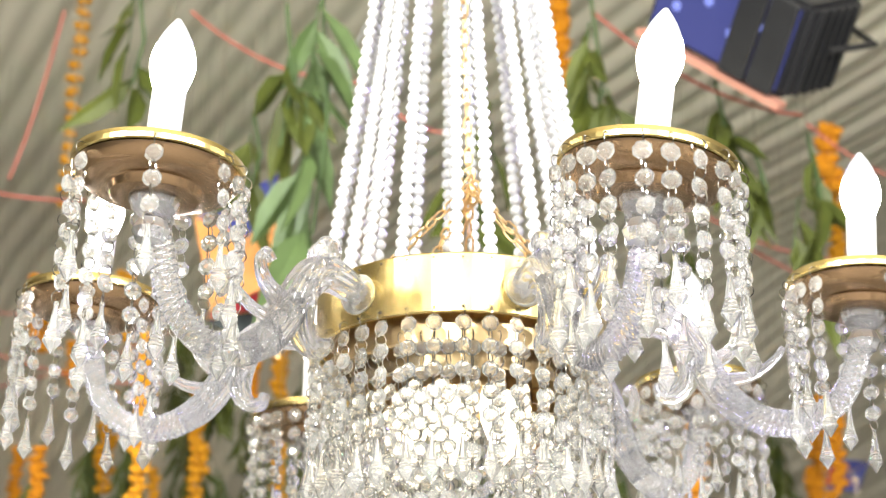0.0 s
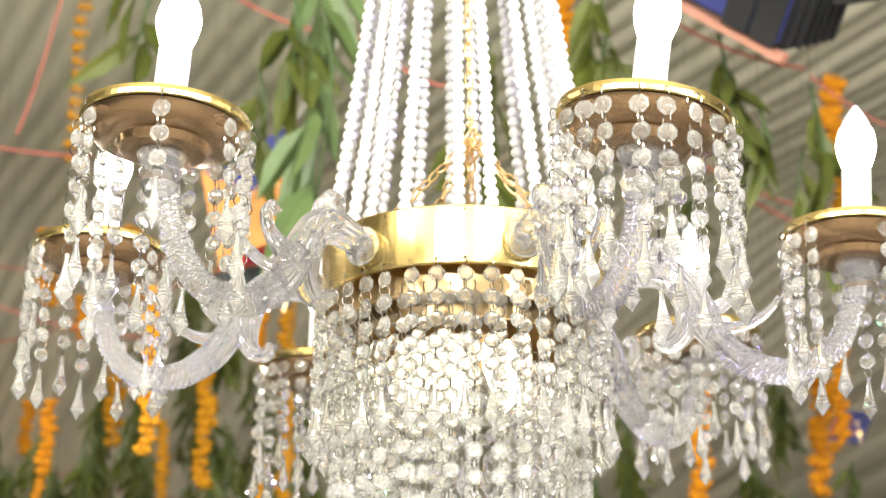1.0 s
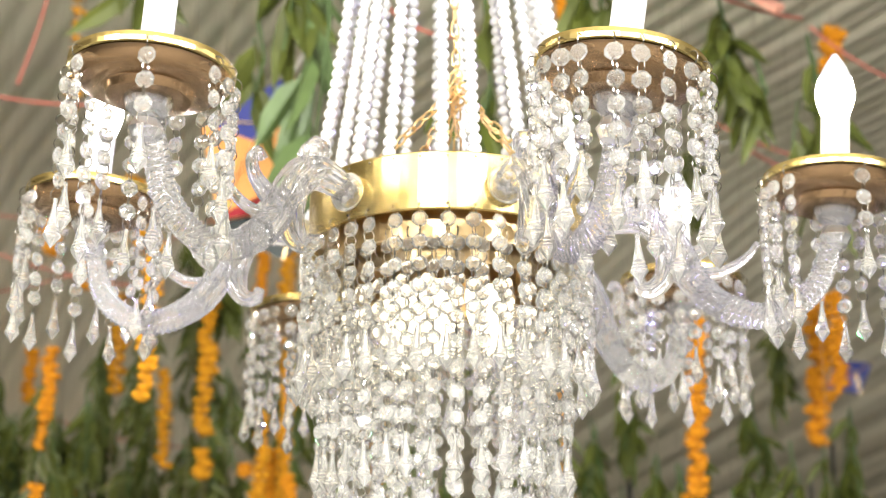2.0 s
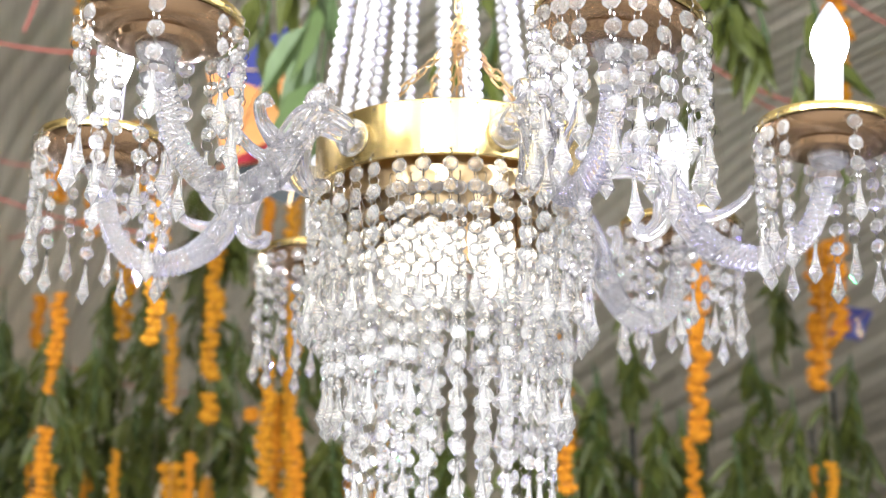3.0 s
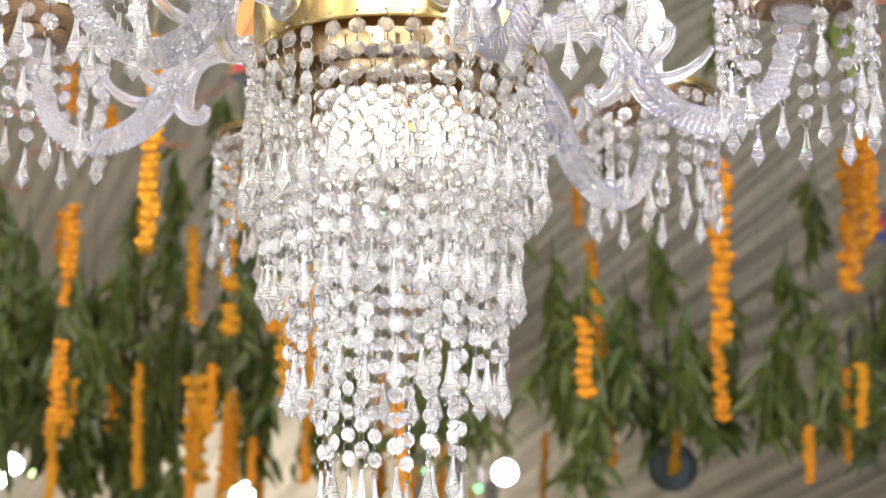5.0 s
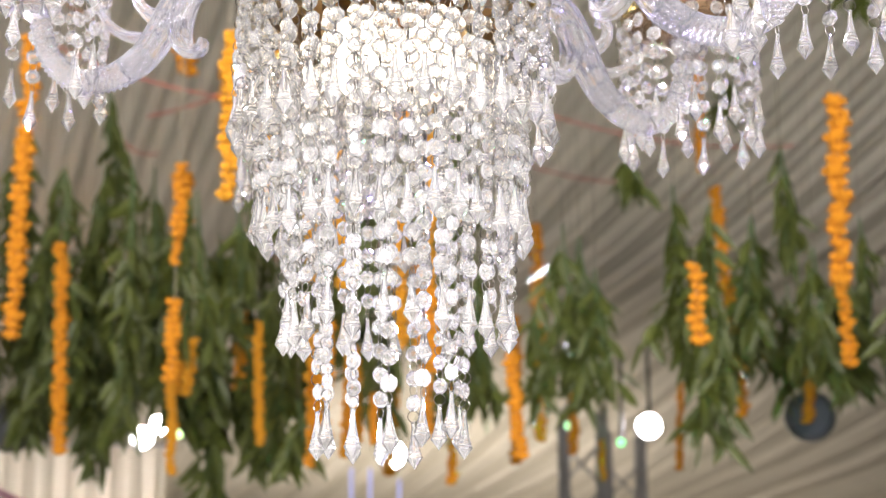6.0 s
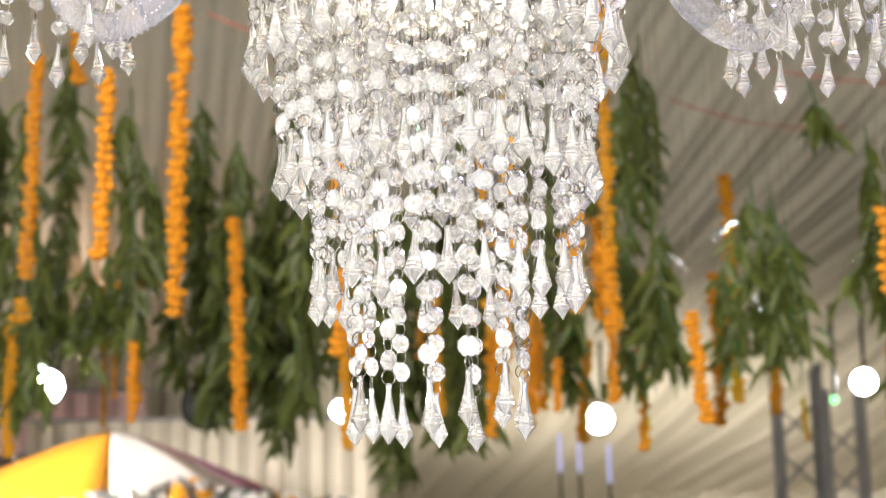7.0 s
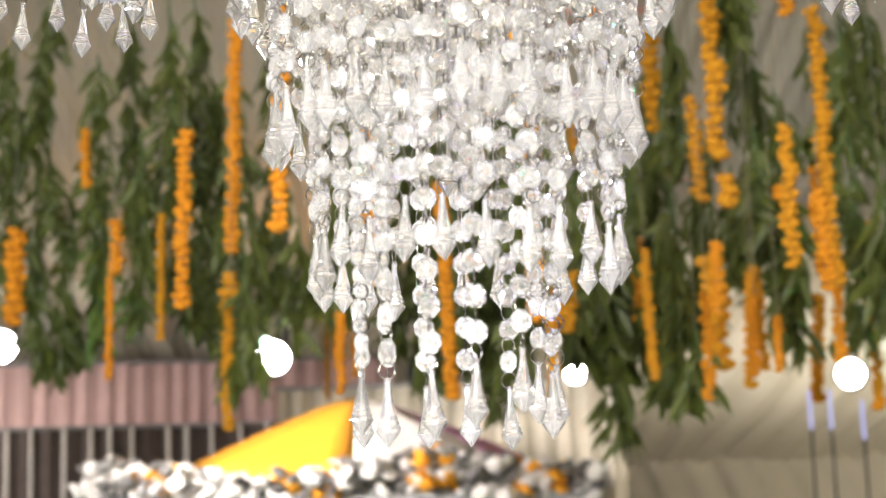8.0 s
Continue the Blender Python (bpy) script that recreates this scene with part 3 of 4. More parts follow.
def greenery(x, y, top, low, wide, long=0.13, dense=1.0, pale=0):
    """A hanging bunch of leafy twigs between two heights."""
    g = empty("leaf_garland", "pale green mango leaf garland hanging from a cord" if pale else "dark green leafy branch garland hanging from a cord", "garland", "leaf garlands", pose(x, y, top))
    size = top - low
    bm = bmesh.new()
    sweep(bm, [(0, 0, max(0.02, roof_height(y) + 0.03 - top), 0.0007), (0, 0, 0, 0.0010)], 4)
    part("cord", bm, JUTE, g)
    bm = bmesh.new()
    sweep(bm, [(0, 0, 0.004, 0.004), (0.02, 0, -size * 0.5, 0.004), (0, 0.01, -size * 0.9, 0.003)], 5)
    leaves = bmesh.new()
    twigs = max(2, int(size * 14 * dense))
    for k in range(twigs):
        s = (k + deal.random()) / twigs
        a = deal.uniform(0, 2 * math.pi)
        reach = wide * 0.42 * deal.uniform(0.30, 1.15) * (1.0 - 0.30 * s) * min(1.0, 0.40 + 2.2 * s)
        root = Vector((0.01 * math.cos(a), 0.01 * math.sin(a), -size * s * 0.88))
        tip = root + Vector((reach * math.cos(a), reach * math.sin(a), -min(deal.uniform(0.12, 0.38), max(0.06, size + root.z - 0.5 * long))))
        mid = root.lerp(tip, 0.5) + Vector((0, 0, 0.05))
        sweep(bm, [(*root, 0.003), (*mid, 0.0025), (*tip, 0.0015)], 4)
        n = max(4, int(9 * dense * 0.15 / long))
        for j in range(n):
            q = (j + 0.5) / n
            p = (root * (1 - q) + mid * q) * (1 - q) + (mid * (1 - q) + tip * q) * q
            b = deal.uniform(0, 2 * math.pi)
            way = Vector((math.cos(b) * 0.6, math.sin(b) * 0.6, -deal.uniform(0.35, 1.9)))
            leaf(leaves, p, way, Vector((deal.uniform(-1, 1), deal.uniform(-1, 1), deal.uniform(0.2, 1))), long * deal.uniform(0.7, 1.15), long * deal.uniform(0.20, 0.30))
    part("stem", bm, GREEN_CORD, g)
    tagged(part("foliage", leaves, LEAF_LIGHT if pale else LEAF, g), kind="stuff")
    return g


marigolds(-1.12, 3.01, 4.16, 3.45, 0.044, 1)
marigolds(0.31, 3.01, 4.18, 3.50, 0.071)
marigolds(1.12, 3.15, 3.81, 3.59, 0.078)
marigolds(1.14, 3.22, 3.62, 3.40, 0.051)
marigolds(-0.55, 3.67, 3.29, 3.10, 0.047)
marigolds(-1.48, 4.17, 3.06, 2.87, 0.049)
marigolds(-1.17, 4.13, 3.25, 2.89, 0.063)
marigolds(0.31, 4.14, 3.45, 2.98, 0.039)
greenery(-0.69, 1.78, 3.45, 3.20, 0.085, 0.20, 0.6)
greenery(-0.44, 1.88, 3.20, 3.01, 0.122, 0.17, 0.6)
greenery(0.29, 1.79, 3.44, 3.05, 0.158, 0.18, 0.9)
greenery(0.56, 1.85, 3.27, 3.02, 0.122, 0.14, 1.0)
greenery(0.65, 1.91, 3.12, 2.98, 0.073, 0.14, 0.6)
greenery(0.76, 1.89, 3.17, 2.81, 0.110, 0.20, 0.7)
greenery(0.05, 1.85, 3.29, 2.83, 0.073, 0.2, 0.6)
greenery(-0.27, 1.52, 3.30, 2.72, 0.089, 0.22, 0.55, 1)
greenery(-0.34, 1.53, 3.27, 2.93, 0.089, 0.2, 0.5)
greenery(-1.20, 3.39, 2.78, 2.25, 0.186, 0.13)
greenery(-0.72, 3.27, 3.21, 2.90, 0.186, 0.13)
greenery(-0.98, 4.46, 3.59, 3.22, 0.168)
greenery(0.43, 4.54, 3.52, 3.26, 0.147)
greenery(0.87, 4.43, 4.01, 3.64, 0.126)
marigolds(-1.23, 3.76, 3.31, 3.15, 0.055)
marigolds(-0.64, 3.76, 3.31, 3.09, 0.047)
marigolds(-0.61, 4.27, 3.67, 3.27, 0.049)
marigolds(0.26, 2.65, 2.36, 2.16, 0.043, lean=0.00)
marigolds(0.41, 4.35, 2.98, 2.18, 0.048, lean=-0.06)
marigolds(0.61, 2.75, 2.79, 2.31, 0.056, lean=0.01)
marigolds(0.68, 3.35, 2.43, 2.20, 0.042, lean=-0.01)
marigolds(0.64, 4.45, 2.52, 2.17, 0.039, lean=0.02)
marigolds(0.19, 5.65, 2.48, 2.12, 0.033, lean=0.02)
marigolds(-1.08, 2.80, 2.34, 2.12, 0.041, lean=0.01)
marigolds(-1.20, 3.20, 2.22, 1.92, 0.032, lean=-0.00)
marigolds(-1.05, 2.75, 2.69, 2.49, 0.041, lean=0.00)
marigolds(-1.07, 2.80, 2.54, 2.43, 0.027, lean=0.01)
marigolds(-1.29, 4.25, 2.64, 2.30, 0.051, lean=-0.01)
marigolds(-0.54, 1.40, 2.54, 2.23, 0.033, lean=-0.00)
marigolds(-1.02, 3.64, 3.50, 3.26, 0.063, lean=-0.03)
marigolds(-0.92, 3.72, 2.88, 2.56, 0.045, lean=-0.01)
marigolds(-0.89, 3.76, 2.41, 2.07, 0.081, lean=-0.02)
marigolds(-0.80, 3.86, 2.38, 2.07, 0.036, lean=-0.01)
marigolds(-0.57, 3.72, 2.62, 2.31, 0.046, lean=-0.01)
marigolds(-0.57, 3.85, 2.33, 2.08, 0.036, lean=-0.00)
marigolds(-0.46, 3.22, 2.45, 2.19, 0.041, lean=-0.01)
marigolds(-0.63, 3.53, 2.54, 2.50, 0.048, lean=-0.00)
marigolds(1.16, 3.86, 3.18, 2.68, 0.084, lean=0.03)
marigolds(1.18, 3.65, 3.14, 2.79, 0.054, lean=0.02)
marigolds(1.11, 3.83, 2.43, 2.14, 0.027, lean=0.01)
marigolds(1.05, 3.28, 2.35, 2.17, 0.033, lean=0.01)
marigolds(0.94, 3.53, 2.21, 2.04, 0.034, lean=0.01)
marigolds(-1.69, 3.65, 2.70, 2.03, 0.045, lean=-0.03)
marigolds(-1.40, 2.55, 2.99, 2.20, 0.047, lean=0.01)
marigolds(-1.34, 2.05, 2.67, 2.25, 0.039, lean=0.01)
marigolds(-2.18, 3.20, 3.18, 2.46, 0.045, lean=0.01)
marigolds(-2.16, 3.15, 2.38, 2.32, 0.047, lean=-0.00)
marigolds(-2.09, 2.80, 2.73, 2.24, 0.043, lean=0.01)
marigolds(-2.71, 4.70, 2.79, 2.17, 0.022, lean=-0.00)
marigolds(-2.56, 4.50, 2.83, 2.26, 0.021, lean=0.00)
marigolds(-2.37, 4.30, 2.71, 2.20, 0.033, lean=0.01)
marigolds(-0.53, 3.60, 3.05, 2.26, 0.047, lean=0.00)
marigolds(-0.57, 3.30, 2.65, 2.27, 0.047, lean=0.01)
marigolds(-0.93, 5.10, 2.46, 2.07, 0.050, lean=0.03)
marigolds(-0.56, 4.30, 2.56, 1.97, 0.037, lean=-0.00)
marigolds(-0.30, 4.70, 2.96, 2.15, 0.051, lean=-0.00)
marigolds(-0.56, 6.50, 2.94, 2.23, 0.069, lean=0.00)
marigolds(-0.21, 5.30, 2.53, 2.16, 0.045, lean=-0.00)
marigolds(-0.07, 4.75, 2.16, 2.01, 0.025, lean=-0.01)
marigolds(-1.24, 3.37, 3.39, 3.14, 0.063, lean=-0.02)
marigolds(-0.88, 3.58, 2.27, 1.97, 0.037, lean=-0.00)
marigolds(-1.05, 3.60, 2.42, 2.04, 0.031, lean=-0.01)
marigolds(-0.73, 3.21, 2.99, 2.56, 0.053, lean=0.01)
marigolds(-0.74, 3.35, 2.55, 2.46, 0.052, lean=-0.00)
marigolds(-0.80, 3.40, 2.38, 2.18, 0.034, lean=0.01)
marigolds(-0.84, 3.84, 2.36, 2.02, 0.037, lean=0.02)
marigolds(-0.73, 3.74, 2.21, 2.05, 0.029, lean=0.01)
marigolds(-2.28, 3.31, 2.43, 2.35, 0.044, lean=0.02)
marigolds(-2.57, 3.76, 2.43, 1.99, 0.041, lean=0.01)
marigolds(-3.07, 3.30, 2.65, 2.33, 0.067, lean=-0.00)
marigolds(-3.05, 3.63, 3.05, 2.84, 0.036, lean=0.00)
marigolds(-2.67, 3.29, 2.63, 2.46, 0.045, lean=0.00)
marigolds(-2.62, 3.20, 2.45, 2.12, 0.024, lean=-0.00)
marigolds(-2.86, 3.81, 2.76, 2.32, 0.031, lean=-0.00)
marigolds(-1.92, 3.35, 2.28, 2.04, 0.030, lean=0.01)
marigolds(-1.20, 3.35, 2.33, 2.16, 0.039, lean=0.01)
marigolds(-2.41, 3.89, 3.48, 3.28, 0.055, lean=0.00)
marigolds(-0.81, 3.81, 2.28, 2.05, 0.034, lean=0.01)
marigolds(-1.25, 3.40, 2.45, 2.17, 0.041, lean=0.00)
marigolds(-0.20, 3.00, 2.21, 1.93, 0.038, lean=-0.02)
greenery(-2.20, 4.47, 3.23, 2.17, 0.267)
greenery(-1.92, 4.13, 3.08, 2.16, 0.274)
greenery(-1.80, 4.24, 3.43, 2.00, 0.251)
greenery(-1.57, 3.86, 3.00, 2.06, 0.163)
greenery(-1.69, 4.45, 3.16, 2.32, 0.311)
greenery(-1.45, 4.25, 2.89, 2.09, 0.222)
greenery(-1.44, 4.47, 2.90, 2.07, 0.153)
greenery(-1.32, 4.41, 2.92, 2.12, 0.151)
greenery(-1.08, 3.94, 2.69, 1.98, 0.115)
greenery(-0.15, 3.99, 2.78, 2.24, 0.385)
greenery(-0.04, 3.83, 2.59, 2.16, 0.263)
greenery(0.21, 3.82, 2.85, 2.30, 0.285)
greenery(0.32, 3.75, 2.77, 1.98, 0.193)
greenery(0.45, 3.94, 2.76, 2.31, 0.314)
greenery(0.57, 4.18, 3.07, 2.68, 0.143)
greenery(0.62, 3.70, 2.61, 2.18, 0.236)
greenery(0.82, 4.24, 2.82, 2.25, 0.262)
greenery(0.05, 3.97, 3.05, 2.88, 0.138)
greenery(-0.24, 3.95, 2.47, 2.18, 0.180)
greenery(-1.08, 4.35, 2.96, 2.35, 0.176)
greenery(-0.92, 4.08, 2.73, 2.35, 0.191)
greenery(-0.81, 3.95, 2.82, 2.46, 0.233)
greenery(-0.74, 4.08, 2.66, 2.27, 0.214)
greenery(-1.20, 4.26, 2.61, 2.18, 0.149)
greenery(-0.41, 3.75, 2.52, 2.14, 0.132)
greenery(1.06, 4.48, 3.01, 2.29, 0.255)
greenery(1.04, 3.72, 2.66, 2.16, 0.245)
greenery(1.27, 4.30, 2.78, 2.23, 0.249)
greenery(1.39, 4.38, 2.92, 2.28, 0.228)
greenery(0.85, 3.71, 2.51, 2.18, 0.177)
greenery(1.14, 4.33, 3.26, 2.95, 0.153)
greenery(-2.68, 3.99, 3.28, 2.23, 0.227)
greenery(-2.63, 4.16, 3.00, 2.40, 0.206)
greenery(-2.26, 3.71, 2.66, 2.28, 0.209)
greenery(-2.13, 3.74, 3.19, 2.28, 0.277)
greenery(-2.09, 3.84, 2.94, 2.52, 0.165)
greenery(-0.55, 4.46, 3.43, 2.87, 0.220)
greenery(-0.40, 3.86, 2.61, 2.18, 0.171)
greenery(-3.92, 4.30, 3.72, 2.55, 0.348)
greenery(-3.91, 4.44, 3.08, 2.27, 0.263)
greenery(-3.75, 4.45, 3.04, 2.32, 0.231)
greenery(-3.26, 3.98, 3.43, 2.29, 0.156)
greenery(-3.07, 3.98, 3.12, 2.36, 0.154)
greenery(-3.04, 4.12, 3.26, 2.45, 0.182)
greenery(-3.06, 4.32, 3.72, 2.31, 0.241)
greenery(-2.52, 3.79, 2.69, 2.11, 0.212)
greenery(-1.25, 4.30, 3.19, 2.24, 0.186)
greenery(-1.41, 4.34, 2.45, 1.89, 0.106)
greenery(-1.26, 4.39, 2.40, 2.03, 0.094)
greenery(-0.96, 3.73, 2.19, 1.97, 0.092)
greenery(-1.14, 4.46, 2.77, 2.25, 0.166)
greenery(-2.23, 3.77, 2.68, 2.34, 0.161)
greenery(-0.92, 4.32, 3.34, 2.37, 0.276)
greenery(-0.81, 4.24, 3.01, 2.13, 0.225)
greenery(-0.55, 4.02, 3.19, 2.09, 0.277)
greenery(-0.75, 4.68, 3.42, 2.82, 0.173)
greenery(-1.04, 3.91, 3.24, 2.67, 0.196)
greenery(-3.79, 4.35, 3.86, 2.86, 0.261)
greenery(-3.64, 4.71, 3.93, 2.95, 0.239)
greenery(-2.94, 3.97, 3.59, 2.90, 0.154)
greenery(-3.03, 4.40, 3.39, 2.40, 0.189)
greenery(-2.21, 4.45, 3.36, 2.41, 0.235)
greenery(-1.83, 3.94, 3.03, 2.18, 0.233)
greenery(-1.83, 4.24, 2.95, 2.09, 0.171)
greenery(-1.85, 4.53, 2.80, 2.26, 0.180)
greenery(-2.05, 4.31, 2.77, 2.11, 0.176)
greenery(-2.37, 4.55, 2.80, 2.31, 0.160)
greenery(-2.52, 4.04, 3.53, 2.90, 0.204)
greenery(0.29, 4.11, 2.73, 2.25, 0.254)
greenery(0.73, 4.00, 2.64, 2.31, 0.273)
greenery(-0.12, 4.36, 2.82, 2.39, 0.291)
greenery(-2.07, 4.73, 3.02, 2.23, 0.248)
greenery(-1.61, 4.43, 2.89, 2.15, 0.205)
greenery(-2.17, 4.60, 2.89, 2.22, 0.244)
greenery(-1.54, 4.25, 2.85, 2.18, 0.225)
greenery(-1.46, 4.57, 2.84, 2.22, 0.263)
greenery(-1.24, 3.99, 2.87, 2.45, 0.167)
greenery(0.74, 4.16, 2.67, 2.23, 0.192)
greenery(0.48, 4.51, 2.91, 2.34, 0.279)
greenery(0.59, 4.55, 2.67, 2.30, 0.230)

# ---- red cords under the ceiling ----
def cord(a, b, sag=0.05, r=0.0038):
    a, b = Vector(a), Vector(b)
    o = Vector(a)
    bm = bmesh.new()
    rows = []
    for i in range(13):
        s = i / 12
        p = a.lerp(b, s) - o
        rows.append((p.x, p.y, p.z - sag * 4 * s * (1 - s), r))
    sweep(bm, rows, 6)
    ob = part("cord", bm, RED_CORD, m=pose(*o))
    return tagged(ob, "thin red cord stretched below the tent ceiling", "cord", "red cords")


cord((-1.56, 2.44, 3.42), (-0.89, 2.31, 3.18))
cord((-0.64, 2.15, 3.61), (-0.21, 2.03, 3.36))
cord((-0.21, 2.03, 3.36), (0.04, 2.07, 3.26))
cord((0.29, 1.80, 3.42), (0.75, 1.88, 3.21))
cord((0.77, 2.81, 3.29), (1.38, 2.87, 3.11))
cord((0.95, 2.69, 3.59), (1.37, 2.76, 3.42))
cord((-1.54, 3.91, 3.19), (-0.75, 4.27, 3.67))
cord((-1.68, 3.35, 3.27), (-0.90, 3.43, 3.06))
cord((-1.04, 2.50, 3.81), (-1.13, 2.48, 3.31))
cord((-1.57, 4.89, 2.98), (-0.86, 4.93, 2.89))
cord((0.66, 2.73, 3.34), (1.15, 2.77, 3.23))
cord((-2.14, 5.19, 3.57), (-1.94, 5.26, 3.46))
cord((-0.59, 5.52, 3.50), (0.10, 5.69, 3.36))
cord((-0.26, 4.58, 3.35), (0.66, 4.79, 3.24))
cord((-1.94, 4.15, 3.71), (-1.53, 4.27, 3.58))

# ---- flood lamps far off ----
def flood(x, y, z, r, strength, color):
    g = empty("flood_lamp", "round black flood lamp with a bright white lens", "lamp", "flood lamps", pose(x, y, z))
    face = look((0, 0, 0), Vector((0, -1.2, 1.6)) - Vector((x, y, z)))
    bm = bmesh.new()
    lathe(bm, [(0.0, 0.10), (0.6 * r, 0.10), (r, 0.02), (1.15 * r, -0.02), (1.15 * r, -0.05), (1.02 * r, -0.05), (1.0 * r, -0.02), (0.0, -0.015)], 24, face)
    part("housing", bm, BLACK, g)
    bm = bmesh.new()
    lathe(bm, [(0.0, -0.026), (0.9 * r, -0.026), (0.95 * r, -0.021)], 24, face)
    part("lens", bm, glowing("flood_lens", color, strength), g)
    bm = bmesh.new()
    sweep(bm, [(0, 0.08, 0, 0.012), (0, 0.12, 0.2, 0.012), (0, 0.12, 0.55, 0.012)], 6)
    part("bracket", bm, BLACK, g)


BLACK = material("black_metal", (0.02, 0.02, 0.022), 0.4, 0.0, 0.3, 30, 0.1)
flood(0.01, 8.65, 2.64, 0.072, 60, (1, 1, 0.98))
flood(-1.80, 10.10, 2.64, 0.095, 60, (1, 1, 0.97))
flood(-2.54, 6.95, 2.44, 0.055, 60, (1, 1, 0.95))
flood(-2.51, 7.10, 2.52, 0.05, 60, (1, 1, 0.92))
flood(-3.10, 4.95, 2.38, 0.07, 60, (1, 1, 0.97))
flood(-4.22, 4.60, 2.48, 0.07, 60, (1, 1, 0.97))
flood(-3.10, 4.90, 2.44, 0.02, 20, (0.6, 1, 0.8))
flood(0.70, 5.20, 2.28, 0.085, 0.004, (0.35, 0.4, 0.6))
flood(1.52, 5.60, 2.39, 0.06, 0.004, (0.35, 0.4, 0.6))
flood(1.71, 6.00, 2.61, 0.025, 1.2, (0.35, 0.42, 1))
flood(-0.44, 8.20, 2.60, 0.018, 3, (0.45, 1, 0.4))
flood(-0.14, 8.20, 2.50, 0.022, 3, (0.25, 1, 0.35))
flood(-2.49, 7.40, 2.51, 0.025, 4, (0.7, 1, 0.4))
flood(-2.60, 5.40, 2.32, 0.09, 0.02, (0.5, 0.5, 0.5))

# ---- hanging stage light ----
def stage_light(m):
    g = empty("stage_light", "black stage light with blue-lit glass front hanging under the ceiling", "stage light", m=m)
    bm = bmesh.new()
    bmesh.ops.create_cube(bm, size=1, matrix=pose(0, 0, 0.10) @ Matrix.Diagonal((0.36, 0.20, 0.20, 1)))
    bmesh.ops.bevel(bm, geom=bm.edges[:], offset=0.012, segments=2, affect="EDGES")
    part("housing", bm, BLACK, g)
    for k in range(5):
        bm = bmesh.new()
        bmesh.ops.create_cube(bm, size=1, matrix=pose(0.184, 0, 0.04 + 0.03 * k) @ Matrix.Diagonal((0.010, 0.18, 0.012, 1)))
        part("cooling_fin", bm, BLACK, g)
    bm = bmesh.new()
    bmesh.ops.create_cube(bm, size=1, matrix=pose(0, 0, -0.006) @ Matrix.Diagonal((0.32, 0.17, 0.010, 1)))
    part("front_glass", bm, glowing("blue_lit_glass", (0.10, 0.12, 0.50), 0.35), g, "blue-lit front glass")
    for k in range(2):
        bm = bmesh.new()
        bmesh.ops.create_cube(bm, size=1, matrix=pose(0.062 + 0.068 * k, 0, -0.016) @ Matrix.Diagonal((0.064, 0.19, 0.012, 1)))
        bmesh.ops.bevel(bm, geom=bm.edges[:], offset=0.003, segments=1, affect="EDGES")
        part("shutter_plate", bm, BLACK, g, "smooth black shutter plate")
    bm = bmesh.new()
    bmesh.ops.create_cube(bm, size=1, matrix=pose(0, 0.109, 0.0) @ Matrix.Diagonal((0.37, 0.014, 0.03, 1)))
    part("trim_bar", bm, material("copper_trim", (0.62, 0.30, 0.22), 0.5, 0.3), g, "copper-coloured trim bar")
    for k in range(4):
        bm = bmesh.new()
        lathe(bm, [(0.0, -0.018), (0.008, -0.017), (0.011, -0.012), (0.011, -0.011)], 14, pose(-0.11 + 0.07 * k, 0.02 * (-1) ** k, 0))
        part("lens", bm, glowing("blue_white_lens", (0.30, 0.36, 1.0), 0.8), g)
    bm = bmesh.new()
    sweep(bm, [(-0.19, 0, 0.10, 0.008), (-0.20, 0, 0.26, 0.008), (0, 0, 0.34, 0.008), (0.20, 0, 0.26, 0.008), (0.19, 0, 0.10, 0.008)], 6)
    part("yoke", bm, BLACK, g)
    return g


SPOT = Vector((0.535, 1.557, 3.265))
stage_light(Matrix.Translation(SPOT) @ Matrix.Rotation(radians(11), 4, "Y") @ Matrix.Rotation(radians(46), 4, "Y") @ Matrix.Rotation(radians(-35), 4, "X") @ Matrix.Rotation(radians(-24), 4, "Z"))
bm = bmesh.new()
sweep(bm, [(0, 0, 0.30, 0.012), (0, 0, 4.47 - SPOT.z, 0.012)], 8)
tagged(part("hanger_pole", bm, BLACK, m=Matrix.Translation(SPOT)), "black steel pole hanging from the tent ceiling", "pole")

# ---- paper kites among the leaves ----
def kite(m, first, second, edge):
    g = empty("paper_kite", "orange paper kite with blue and red corners", "kite", "paper kites", m)
    corners = [Vector((0, 0, 0.20)), Vector((0.15, 0.012, 0.0)), Vector((0, 0, -0.20)), Vector((-0.15, 0.012, 0.0))]
    mid = Vector((0, -0.012, 0))
    for k, mat in enumerate((first, first, second, edge)):
        bm = bmesh.new()
        a, b = corners[k], corners[(k + 1) % 4]
        tri = [bm.verts.new(p) for p in (mid, a, b)] + [bm.verts.new(p + Vector((0, 0.002, 0))) for p in (mid, a, b)]
        for f in ((0, 1, 2), (5, 4, 3), (0, 3, 4, 1), (1, 4, 5, 2), (2, 5, 3, 0)):
            bm.faces.new([tri[i] for i in f])
        part("paper_panel", bm, mat, g)
    bm = bmesh.new()
    sweep(bm, [(0, -0.016, -0.20, 0.003), (0, -0.018, 0, 0.003), (0, -0.016, 0.20, 0.003)], 5)
    part("spine", bm, CHAIN_GOLD, g)
    bm = bmesh.new()
    sweep(bm, [(-0.15, 0.006, 0, 0.0025), (0, -0.016, 0.05, 0.0025), (0.15, 0.006, 0, 0.0025)], 5)
    part("bow_stick", bm, CHAIN_GOLD, g)
    bm = bmesh.new()
    sweep(bm, [(0, 0, 0.19, 0.0015), (0, 0, roof_height(m.translation.y) + 0.03 - m.translation.z, 0.0015)], 4)
    part("string", bm, SLEEVE, g)


